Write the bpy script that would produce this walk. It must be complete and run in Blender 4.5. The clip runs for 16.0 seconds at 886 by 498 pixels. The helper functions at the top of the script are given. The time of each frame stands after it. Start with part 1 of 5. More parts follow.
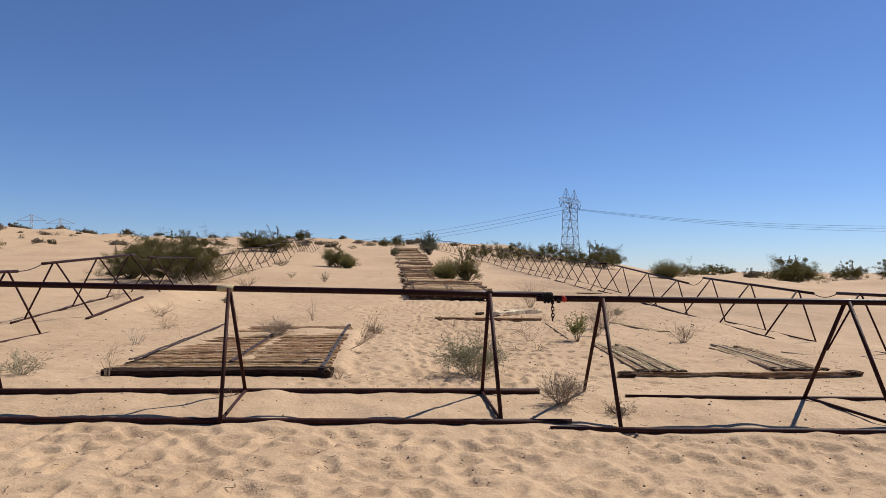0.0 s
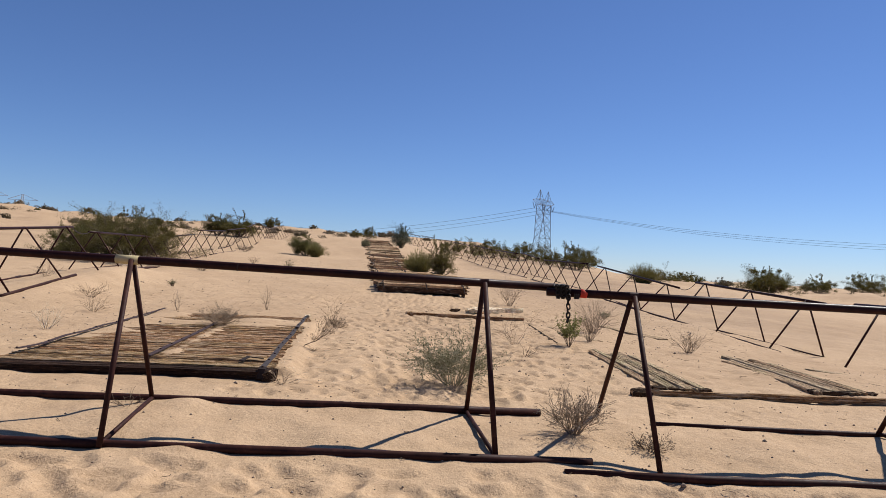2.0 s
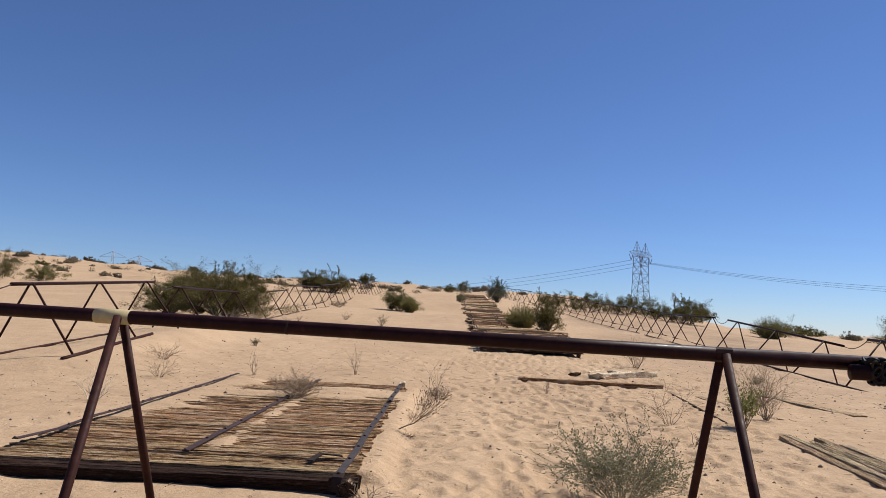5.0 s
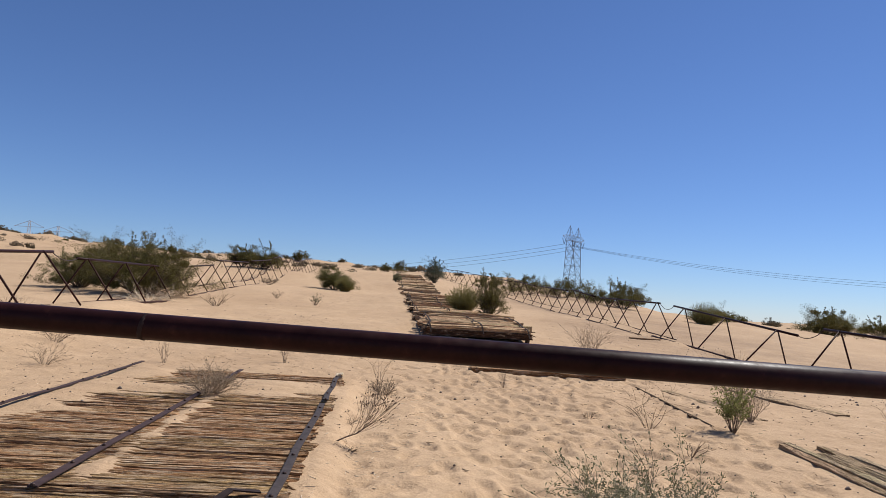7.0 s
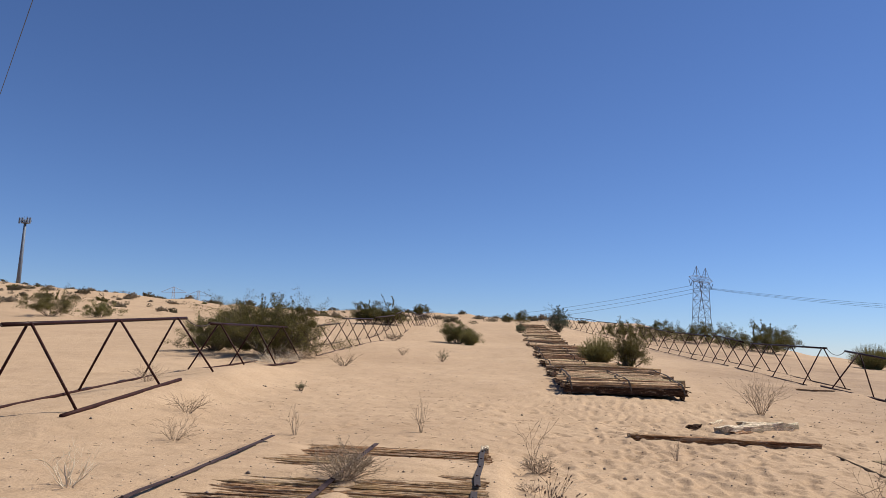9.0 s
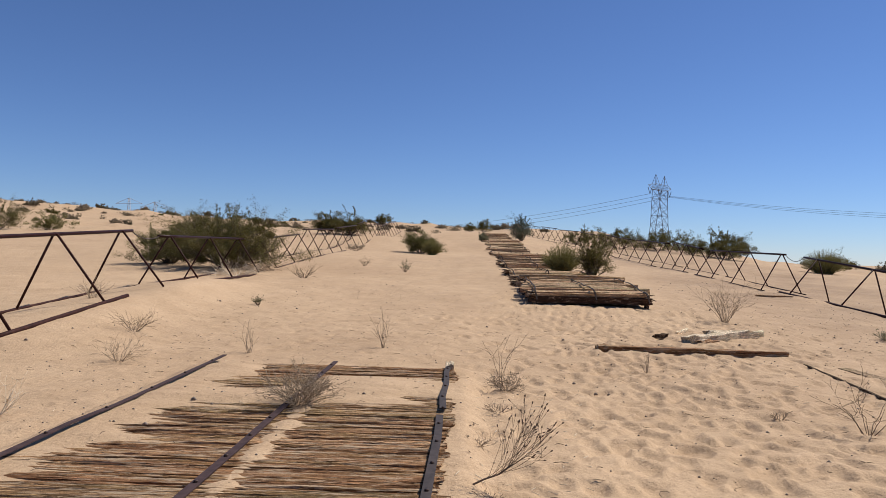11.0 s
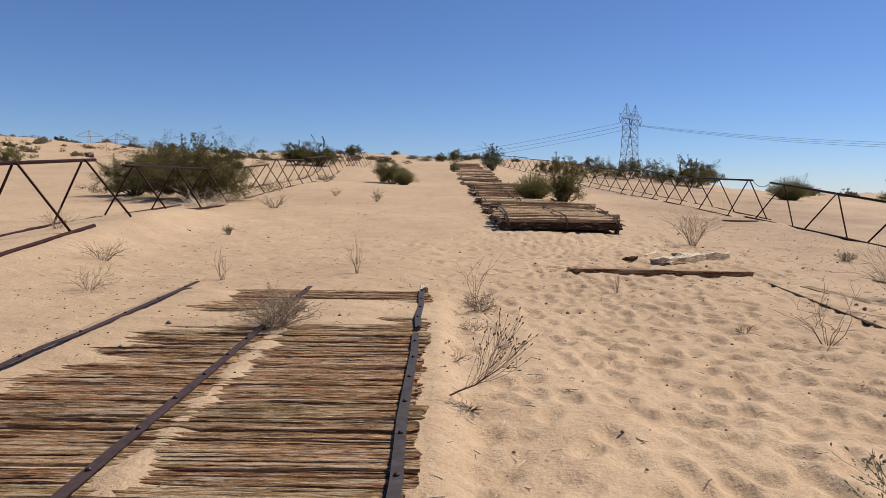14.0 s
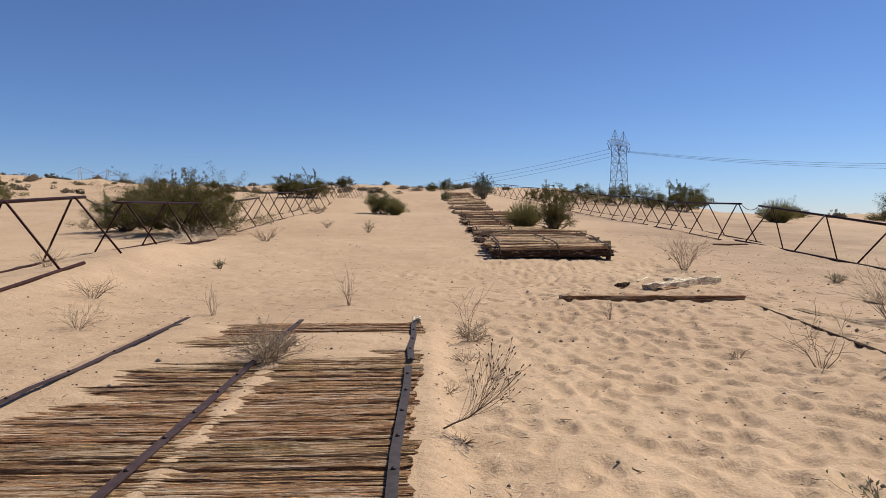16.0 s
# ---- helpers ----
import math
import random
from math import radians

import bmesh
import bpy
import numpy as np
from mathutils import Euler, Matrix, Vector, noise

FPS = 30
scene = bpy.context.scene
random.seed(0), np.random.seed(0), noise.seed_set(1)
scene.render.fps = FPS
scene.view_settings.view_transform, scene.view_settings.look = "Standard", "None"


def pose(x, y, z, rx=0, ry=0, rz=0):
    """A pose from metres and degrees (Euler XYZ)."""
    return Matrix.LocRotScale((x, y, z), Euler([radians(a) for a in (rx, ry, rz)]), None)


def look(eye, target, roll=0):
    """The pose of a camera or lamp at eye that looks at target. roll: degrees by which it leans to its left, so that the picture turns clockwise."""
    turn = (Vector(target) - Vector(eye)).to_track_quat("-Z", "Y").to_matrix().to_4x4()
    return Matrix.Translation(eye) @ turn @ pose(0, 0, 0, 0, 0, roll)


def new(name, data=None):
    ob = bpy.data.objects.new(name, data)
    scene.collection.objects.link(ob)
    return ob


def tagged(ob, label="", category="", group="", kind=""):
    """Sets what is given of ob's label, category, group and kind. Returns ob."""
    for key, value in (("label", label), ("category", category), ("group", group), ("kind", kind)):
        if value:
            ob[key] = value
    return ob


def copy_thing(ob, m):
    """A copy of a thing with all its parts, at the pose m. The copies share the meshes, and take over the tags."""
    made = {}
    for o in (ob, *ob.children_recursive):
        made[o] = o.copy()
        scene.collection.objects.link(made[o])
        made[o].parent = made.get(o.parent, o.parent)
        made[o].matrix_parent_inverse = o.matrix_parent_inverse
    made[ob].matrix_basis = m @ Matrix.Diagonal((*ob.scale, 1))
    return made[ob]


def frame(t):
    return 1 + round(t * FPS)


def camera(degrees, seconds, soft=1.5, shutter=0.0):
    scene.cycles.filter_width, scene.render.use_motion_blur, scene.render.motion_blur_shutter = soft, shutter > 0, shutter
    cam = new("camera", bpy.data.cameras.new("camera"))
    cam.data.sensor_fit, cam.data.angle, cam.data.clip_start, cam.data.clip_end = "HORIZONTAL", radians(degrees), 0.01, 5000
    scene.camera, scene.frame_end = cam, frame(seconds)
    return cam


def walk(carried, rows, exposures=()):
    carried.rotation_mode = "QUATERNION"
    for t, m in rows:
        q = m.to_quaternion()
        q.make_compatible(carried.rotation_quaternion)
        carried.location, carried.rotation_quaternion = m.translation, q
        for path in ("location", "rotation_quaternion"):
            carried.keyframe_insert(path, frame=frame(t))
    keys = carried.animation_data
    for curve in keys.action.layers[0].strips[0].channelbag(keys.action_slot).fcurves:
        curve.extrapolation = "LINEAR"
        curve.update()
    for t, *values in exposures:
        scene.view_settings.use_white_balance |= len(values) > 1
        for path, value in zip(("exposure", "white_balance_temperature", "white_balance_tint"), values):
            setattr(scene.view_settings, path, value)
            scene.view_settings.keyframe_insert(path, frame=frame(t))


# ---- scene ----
cam = camera(64.87, 16.0, soft=0.5)
PATH = [
    (0, (1.092, -1.393, 1.387), (0.916, 8.601, 1.689), 0.39),
    (0.5, (1.099, -1.034, 1.377), (1.648, 8.894, 2.442), 3.06),
    (1, (1.114, -0.668, 1.299), (1.494, 9.303, 1.958), 1.39),
    (1.5, (1.059, -0.156, 1.234), (0.470, 9.827, 1.322), 5.02),
    (2, (0.997, 0.297, 1.259), (1.229, 10.291, 1.522), 3.05),
    (2.5, (0.971, 0.647, 1.274), (0.831, 10.638, 1.689), 0.84),
    (3, (0.860, 0.990, 1.224), (0.218, 10.932, 2.087), 3.05),
    (3.5, (0.830, 1.452, 1.202), (0.712, 11.409, 2.116), 2.52),
    (4, (0.807, 1.804, 1.253), (0.049, 11.731, 2.194), 1.65),
    (4.2, (0.772, 1.920, 1.241), (-0.389, 11.802, 2.242), 2.68),
    (6.3, (0.396, 3.293, 1.289), (-0.102, 13.261, 1.914), 2.94),
    (6.5, (0.362, 3.414, 1.280), (0.074, 13.396, 1.806), 3.25),
    (7, (0.334, 3.760, 1.283), (0.145, 13.730, 2.030), 3.75),
    (7.5, (0.155, 4.018, 1.315), (-0.299, 13.939, 2.487), 5.59),
    (8, (0.089, 4.209, 1.354), (0.681, 14.127, 2.484), 4.09),
    (8.5, (0.039, 4.476, 1.365), (-0.785, 14.375, 2.516), 1.06),
    (9, (-0.054, 4.708, 1.386), (-1.926, 14.435, 2.759), 1.96),
    (9.2, (-0.101, 4.876, 1.406), (-1.808, 14.600, 2.996), 2.20),
    (11.3, (-0.168, 5.275, 1.428), (-1.314, 15.209, 1.438), 1.27),
    (11.5, (-0.179, 5.253, 1.430), (-1.115, 15.209, 1.501), 0.98),
    (12, (-0.159, 5.295, 1.403), (-0.568, 15.276, 0.925), -2.14),
    (12.5, (-0.169, 5.287, 1.369), (-0.386, 15.267, 0.769), -0.48),
    (13, (-0.163, 5.295, 1.337), (-0.702, 15.238, 0.422), 2.04),
    (13.5, (-0.163, 5.272, 1.339), (-0.995, 15.193, 0.405), 1.50),
    (14, (-0.171, 5.277, 1.340), (-1.063, 15.198, 0.464), 0.80),
    (14.5, (-0.161, 5.276, 1.350), (-1.042, 15.205, 0.562), -0.05),
    (15, (-0.160, 5.289, 1.357), (-1.014, 15.230, 0.684), -0.38),
    (15.5, (-0.161, 5.277, 1.351), (-0.980, 15.228, 0.794), -0.48),
    (16, (-0.157, 5.285, 1.353), (-0.949, 15.243, 0.893), -0.37),
]
walk(cam, [(t, look(eye, target, roll)) for t, eye, target, roll in PATH], [(0, 0.26), (9.2, 0.26), (11.3, 0.21), (16, 0.21)])

# ---- sky and sun ----
SUN_TURN, SUN_HIGH = radians(56), radians(50)
world = bpy.data.worlds.new("world")
scene.world = world
world.use_nodes = True
wn = world.node_tree.nodes
sky = wn.new("ShaderNodeTexSky")
sky.sky_type, sky.sun_disc = "NISHITA", False
sky.sun_elevation, sky.sun_rotation = SUN_HIGH, SUN_TURN
sky.altitude, sky.air_density, sky.dust_density, sky.ozone_density = 1500, 1.0, 0.05, 8.0
clear = wn.new("ShaderNodeMix")  # the deep blue of dry desert air
clear.data_type, clear.blend_type = "RGBA", "MULTIPLY"
clear.inputs[0].default_value, clear.inputs[7].default_value = 1.0, (0.985, 1.0, 1.15, 1)
world.node_tree.links.new(sky.outputs[0], clear.inputs[6])
world.node_tree.links.new(clear.outputs[2], wn["Background"].inputs[0])
wn["Background"].inputs[1].default_value = 0.074
sun = new("sun", bpy.data.lights.new("sun", "SUN"))
sun.data.energy, sun.data.angle, sun.data.color = 5.0, radians(0.53), (1.0, 0.965, 0.905)
toward = Vector((math.sin(SUN_TURN) * math.cos(SUN_HIGH), math.cos(SUN_TURN) * math.cos(SUN_HIGH), math.sin(SUN_HIGH)))
sun.matrix_world = Matrix.Translation((40, 20, 60)) @ toward.to_track_quat("Z", "Y").to_matrix().to_4x4()


# ---- materials ----
class Shade:
    """A node material with a few short ways to add nodes."""

    def __init__(self, name, rough=0.8, metal=0.0, spec=0.3):
        self.mat = bpy.data.materials.new(name)
        self.mat.use_nodes = True
        self.t = self.mat.node_tree
        self.bsdf = self.t.nodes["Principled BSDF"]
        self.bsdf.inputs["Roughness"].default_value = rough
        self.bsdf.inputs["Metallic"].default_value = metal
        self.bsdf.inputs["Specular IOR Level"].default_value = spec

    def add(self, kind, **values):
        n = self.t.nodes.new(kind)
        for k, v in values.items():
            n.inputs[k.replace("_", " ")].default_value = v
        return n

    def link(self, a, b):
        self.t.links.new(a, b)

    def coords(self, scale=(1, 1, 1), space="Object", random_shift=False):
        tc = self.add("ShaderNodeTexCoord")
        mp = self.add("ShaderNodeMapping", Scale=scale)
        self.link(tc.outputs[space], mp.inputs["Vector"])
        if random_shift:
            info = self.add("ShaderNodeObjectInfo")
            mul = self.add("ShaderNodeMath")
            mul.operation = "MULTIPLY"
            mul.inputs[1].default_value = 37.0
            self.link(info.outputs["Random"], mul.inputs[0])
            self.link(mul.outputs[0], mp.inputs["Location"])
        return mp.outputs[0]

    def noise(self, vec, scale, detail=5, rough=0.6):
        n = self.add("ShaderNodeTexNoise", Scale=scale, Detail=detail, Roughness=rough)
        self.link(vec, n.inputs["Vector"])
        return n.outputs["Fac"]

    def ramp(self, fac, *stops):
        n = self.add("ShaderNodeValToRGB")
        e = n.color_ramp.elements
        while len(e) < len(stops):
            e.new(0.5)
        for el, (p, c) in zip(e, stops):
            el.position, el.color = p, (*c, 1) if len(c) == 3 else c
        self.link(fac, n.inputs[0])
        return n.outputs[0]

    def mix(self, fac, a, b, how="MIX"):
        n = self.t.nodes.new("ShaderNodeMix")
        n.data_type, n.blend_type = "RGBA", how
        for s, v in ((0, fac), (6, a), (7, b)):
            if isinstance(v, (int, float)):
                n.inputs[s].default_value = v
            elif isinstance(v, tuple):
                n.inputs[s].default_value = (*v, 1)
            else:
                self.link(v, n.inputs[s])
        return n.outputs[2]

    def colour(self, c):
        if isinstance(c, tuple):
            self.bsdf.inputs["Base Color"].default_value = (*c, 1)
        else:
            self.link(c, self.bsdf.inputs["Base Color"])

    def bump(self, height, strength=0.4, distance=0.01):
        n = self.add("ShaderNodeBump", Strength=strength, Distance=distance)
        self.link(height, n.inputs["Height"])
        old = self.bsdf.inputs["Normal"].links
        if old:
            self.link(old[0].from_socket, n.inputs["Normal"])
        self.link(n.outputs[0], self.bsdf.inputs["Normal"])


def sand_material():
    s = Shade("sand", 0.95, spec=0.15)
    v = s.coords()
    broad = s.ramp(s.noise(v, 0.16, 6), (0.3, (0.442, 0.304, 0.189)), (0.7, (0.540, 0.384, 0.244)))
    patch = s.ramp(s.noise(v, 2.2, 6, 0.65), (0.3, (0.84, 0.82, 0.79)), (0.7, (1.0, 1.0, 1.0)))
    grain = s.ramp(s.noise(v, 150, 2, 0.8), (0.25, (0.62, 0.59, 0.56)), (0.5, (0.98, 0.97, 0.96)), (0.75, (1.14, 1.12, 1.10)))
    mottle = s.ramp(s.noise(v, 34, 4, 0.75), (0.30, (0.80, 0.77, 0.74)), (0.55, (1.0, 1.0, 1.0)), (0.78, (1.10, 1.09, 1.07)))
    c = s.mix(1.0, broad, patch, "MULTIPLY")
    c = s.mix(0.85, c, mottle, "MULTIPLY")
    c = s.mix(0.9, c, grain, "MULTIPLY")
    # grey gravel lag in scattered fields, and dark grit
    field = s.ramp(s.noise(v, 0.11, 3), (0.56, (0, 0, 0)), (0.70, (1, 1, 1)))
    # the gravelly slope towards the fence
    axes = s.add("ShaderNodeSeparateXYZ")
    s.link(v, axes.inputs[0])
    reach = []
    for k, lo, hi in ((0, 2.6, 5.5), (1, 13.0, 21.0), (0, 17.0, 11.0)):
        m = s.add("ShaderNodeMapRange", From_Min=lo, From_Max=hi)
        s.link(axes.outputs[k], m.inputs["Value"])
        reach.append(m.outputs[0])
    slope = s.mix(1.0, s.mix(1.0, reach[0], reach[1], "MULTIPLY"), reach[2], "MULTIPLY")
    slope = s.mix(1.0, slope, s.ramp(s.noise(v, 0.5, 5, 0.65), (0.35, (0.15, 0.15, 0.15)), (0.62, (1, 1, 1))), "MULTIPLY")
    c = s.mix(slope, c, s.mix(1.0, c, (0.74, 0.73, 0.74), "MULTIPLY"))
    field = s.mix(1.0, field, slope, "LIGHTEN")
    grit = s.ramp(s.noise(v, 42, 3, 0.7), (0.60, (0, 0, 0)), (0.68, (1, 1, 1)))
    both = s.mix(1.0, field, grit, "MULTIPLY")
    c = s.mix(both, c, (0.27, 0.22, 0.19))
    speck = s.ramp(s.noise(v, 75, 1, 0.5), (0.715, (0, 0, 0)), (0.74, (1, 1, 1)))
    c = s.mix(speck, c, (0.16, 0.11, 0.075))
    s.colour(c)
    s.bump(s.noise(v, 9, 5, 0.6), 0.42, 0.04)
    s.bump(s.noise(v, 34, 4, 0.7), 0.75, 0.012)
    s.bump(s.noise(v, 130, 3, 0.7), 0.45, 0.004)
    return s.mat


def rust_material(name, dark, mid, light, spec, rough):
    s = Shade(name, 0.45, 0.0, spec)
    v = s.coords()
    s.colour(s.ramp(s.noise(v, 14, 6, 0.7), (0.3, dark), (0.58, mid), (0.82, light)))
    s.link(s.ramp(s.noise(v, 40, 4), (0.3, (rough, rough, rough)), (0.75, (rough + 0.22, rough + 0.22, rough + 0.22))), s.bsdf.inputs["Roughness"])
    s.bump(s.noise(v, 90, 4, 0.7), 0.15, 0.002)
    return s.mat


def wood_material(name, dark, mid, light, lean, sandy=0.0, dusty=0.8, vary=0.9):
    """Sun-cracked grain along x; sandy: how far sand fills the cracks and lies in streaks."""
    s = Shade(name, 0.92, spec=0.12)
    long = s.coords((1.1, 22, 22), random_shift=True)
    fine = s.coords((7.5, 170, 170), random_shift=True)
    split = s.coords((2.2, 52, 52), random_shift=True)
    blot = s.coords((2.2, 12, 12), random_shift=True)
    streak = s.noise(long, 1.6, 6, 0.72)
    c = s.ramp(streak, (0.30, dark), (0.50, mid), (0.74, light))
    # grey-green weathering in broad patches
    c = s.mix(s.ramp(s.noise(blot, 0.7, 4, 0.6), (0.46, (0, 0, 0)), (0.62, (0.5, 0.5, 0.5))), c, s.mix(1.0, c, (0.88, 1.04, 0.90), "MULTIPLY"))
    # fine grain; the shade of its grooves is put into the dark end
    crack = s.noise(fine, 1.0, 5, 0.75)
    c = s.mix(0.9, c, s.ramp(crack, (0.38, (0.12, 0.085, 0.065)), (0.46, (0.80, 0.79, 0.78)), (0.57, (1.15, 1.12, 1.08)), (0.64, (2.6, 2.5, 2.35))), "MULTIPLY")
    # wider splits, their shade likewise painted into the colour
    gap = s.noise(split, 1.0, 4, 0.7)
    c = s.mix(0.95, c, s.ramp(gap, (0.345, (0.10, 0.065, 0.05)), (0.385, (1, 1, 1))), "MULTIPLY")
    info = s.add("ShaderNodeObjectInfo")
    c = s.mix(vary, c, s.ramp(info.outputs["Random"], (0.0, (0.84, 0.67, 0.55)), (0.3, (1.22, 1.10, 0.98)), (0.5, (0.80, 0.73, 0.64)), (0.75, (1.08, 1.08, 0.93)), (1.0, lean)), "MULTIPLY")
    dust = s.ramp(s.noise(blot, 2.6, 6, 0.75), (0.555, (0, 0, 0)), (0.62, (dusty, dusty, dusty)))
    if sandy:
        filled = s.ramp(gap, (0.562, (0, 0, 0)), (0.580, (sandy, sandy, sandy)))
        dust = s.mix(1.0, dust, filled, "LIGHTEN")
    c = s.mix(dust, c, (0.52, 0.375, 0.245))
    s.colour(c)
    s.bump(streak, 0.8, 0.02)
    s.bump(gap, 1.0, 0.022)
    s.bump(crack, 0.9, 0.010)
    return s.mat


def plain_material(name, a, b, scale, rough=0.8, metal=0.0, per_object=False):
    s = Shade(name, rough, metal, 0.18)
    s.colour(s.ramp(s.noise(s.coords(random_shift=per_object), scale, 4), (0.3, a), (0.7, b)))
    s.bump(s.noise(s.coords(), scale * 4, 3), 0.2, 0.004)
    return s.mat


def leaf_material(name, a, b, c, thin_share=0.30):
    s = Shade(name, 0.6, spec=0.25)
    g = s.add("ShaderNodeNewGeometry")
    tone = s.ramp(g.outputs["Random Per Island"], (0.0, a), (0.5, b), (1.0, c))
    s.colour(tone)
    thin = s.add("ShaderNodeBsdfTranslucent")
    s.link(tone, thin.inputs["Color"])
    both = s.add("ShaderNodeMixShader", Fac=thin_share)
    s.link(s.bsdf.outputs[0], both.inputs[1])
    s.link(thin.outputs[0], both.inputs[2])
    s.link(both.outputs[0], s.t.nodes["Material Output"].inputs["Surface"])
    return s.mat


SAND = sand_material()
# top rail rust, darkened to put its shaded side into the colour
RUST = rust_material("shaded_rail_pipe", (0.013, 0.0040, 0.0038), (0.026, 0.0082, 0.0074), (0.060, 0.022, 0.015), 0.10, 0.34)
# the same rust kept lighter, as the sunlit bottom pipes and legs look
RUST_LEG = rust_material("sunlit_rusted_pipe", (0.017, 0.0055, 0.0045), (0.042, 0.0145, 0.0110), (0.100, 0.040, 0.025), 0.10, 0.50)
WOOD = wood_material("weathered_plank", (0.110, 0.057, 0.030), (0.305, 0.182, 0.102), (0.56, 0.395, 0.245), (1.10, 1.03, 0.96), 0.95)
WOOD_DARK = wood_material("rotten_beam", (0.018, 0.011, 0.008), (0.060, 0.036, 0.025), (0.15, 0.098, 0.066), (1.1, 1.05, 1.0))
# maroon wood, deepened to include the shade on the platform's front edge
WOOD_BEAM = wood_material("shaded_maroon_beam", (0.012, 0.006, 0.005), (0.032, 0.017, 0.013), (0.075, 0.040, 0.029), (1.1, 1.0, 0.95), dusty=0.08)
WOOD_ROAD = wood_material("road_plank", (0.12, 0.074, 0.046), (0.44, 0.31, 0.205), (0.66, 0.50, 0.36), (1.1, 1.05, 1.0))
WOOD_GREY = wood_material("silvered_slab", (0.19, 0.140, 0.096), (0.36, 0.270, 0.186), (0.54, 0.415, 0.29), (1.1, 1.08, 1.05))
WOOD_PALE = wood_material("bleached_wood", (0.42, 0.31, 0.20), (0.72, 0.59, 0.43), (0.84, 0.73, 0.57), (1.05, 1.02, 1.0), vary=0.1)
STRAP = plain_material("strap_iron", (0.016, 0.010, 0.009), (0.038, 0.023, 0.019), 18, 0.85, 0.0)
STRAP_GREY = plain_material("worn_strap_iron", (0.034, 0.027, 0.026), (0.070, 0.054, 0.050), 18, 0.75, 0.0)
STRAP_PLUM = plain_material("plum_strap_iron", (0.034, 0.020, 0.020), (0.070, 0.042, 0.038), 16, 0.75, 0.0)
BOLT = plain_material("bolt_iron", (0.035, 0.022, 0.020), (0.06, 0.038, 0.030), 40, 0.5, 0.5)
CHAIN = plain_material("blackened_chain", (0.010, 0.008, 0.007), (0.026, 0.019, 0.016), 40, 0.55, 0.2)
# steel of the far towers, paled to put distance haze into its colour
STEEL_HAZED = plain_material("hazed_steel", (0.42, 0.45, 0.49), (0.52, 0.55, 0.59), 0.4, 0.5, 0.2)
STEEL = plain_material("galvanised_steel", (0.11, 0.125, 0.15), (0.17, 0.19, 0.22), 0.4, 0.6, 0.3)
WIRE = plain_material("cable_grey", (0.06, 0.065, 0.07), (0.09, 0.095, 0.10), 1.0, 0.6)
TAG = plain_material("yellowed_tape", (0.36, 0.29, 0.15), (0.48, 0.39, 0.22), 30, 0.7)
RED = plain_material("red_tape", (0.42, 0.035, 0.022), (0.55, 0.055, 0.03), 30, 0.6)
BARK = plain_material("bush_bark", (0.085, 0.062, 0.045), (0.17, 0.128, 0.092), 12, 0.9)
TWIG = plain_material("dry_twig", (0.20, 0.145, 0.095), (0.36, 0.27, 0.185), 9, 0.9)
TWIG_DARK = plain_material("brown_twig", (0.105, 0.070, 0.048), (0.20, 0.14, 0.095), 9, 0.9)
TWIG_GREY = plain_material("grey_twig", (0.22, 0.195, 0.12), (0.36, 0.315, 0.21), 9, 0.9)
TWIG_BROWN = plain_material("weed_stalk", (0.15, 0.105, 0.068), (0.26, 0.19, 0.125), 9, 0.9)
TWIG_GOLD = plain_material("golden_stem", (0.17, 0.145, 0.05), (0.28, 0.235, 0.09), 9, 0.9)
TWIG_PALE = plain_material("bleached_twig", (0.50, 0.40, 0.28), (0.66, 0.55, 0.41), 9, 0.9)
LEAF = leaf_material("creosote_leaf", (0.048, 0.043, 0.012), (0.108, 0.094, 0.023), (0.225, 0.185, 0.052))
LEAF_GOLD = leaf_material("golden_leaf", (0.105, 0.098, 0.032), (0.175, 0.158, 0.052), (0.27, 0.235, 0.09), 0.45)
LEAF_BLUE = leaf_material("blue_green_leaf", (0.050, 0.062, 0.040), (0.085, 0.100, 0.064), (0.14, 0.15, 0.10))
LEAF_GREY = leaf_material("grey_leaf", (0.13, 0.125, 0.062), (0.20, 0.19, 0.10), (0.30, 0.275, 0.165))
LEAF_TAN = leaf_material("tan_leaf", (0.19, 0.145, 0.095), (0.29, 0.225, 0.15), (0.40, 0.32, 0.22))
LEAF_OLIVE = leaf_material("olive_leaf", (0.066, 0.066, 0.018), (0.125, 0.115, 0.031), (0.215, 0.188, 0.060))
LEAF_DUN = leaf_material("dun_leaf", (0.095, 0.075, 0.045), (0.15, 0.12, 0.072), (0.22, 0.18, 0.11))
LEAF_FRESH = leaf_material("fresh_leaf", (0.13, 0.135, 0.042), (0.20, 0.20, 0.068), (0.30, 0.285, 0.11), 0.5)
PEBBLE = plain_material("pebble", (0.15, 0.115, 0.09), (0.30, 0.235, 0.185), 30, 0.85)


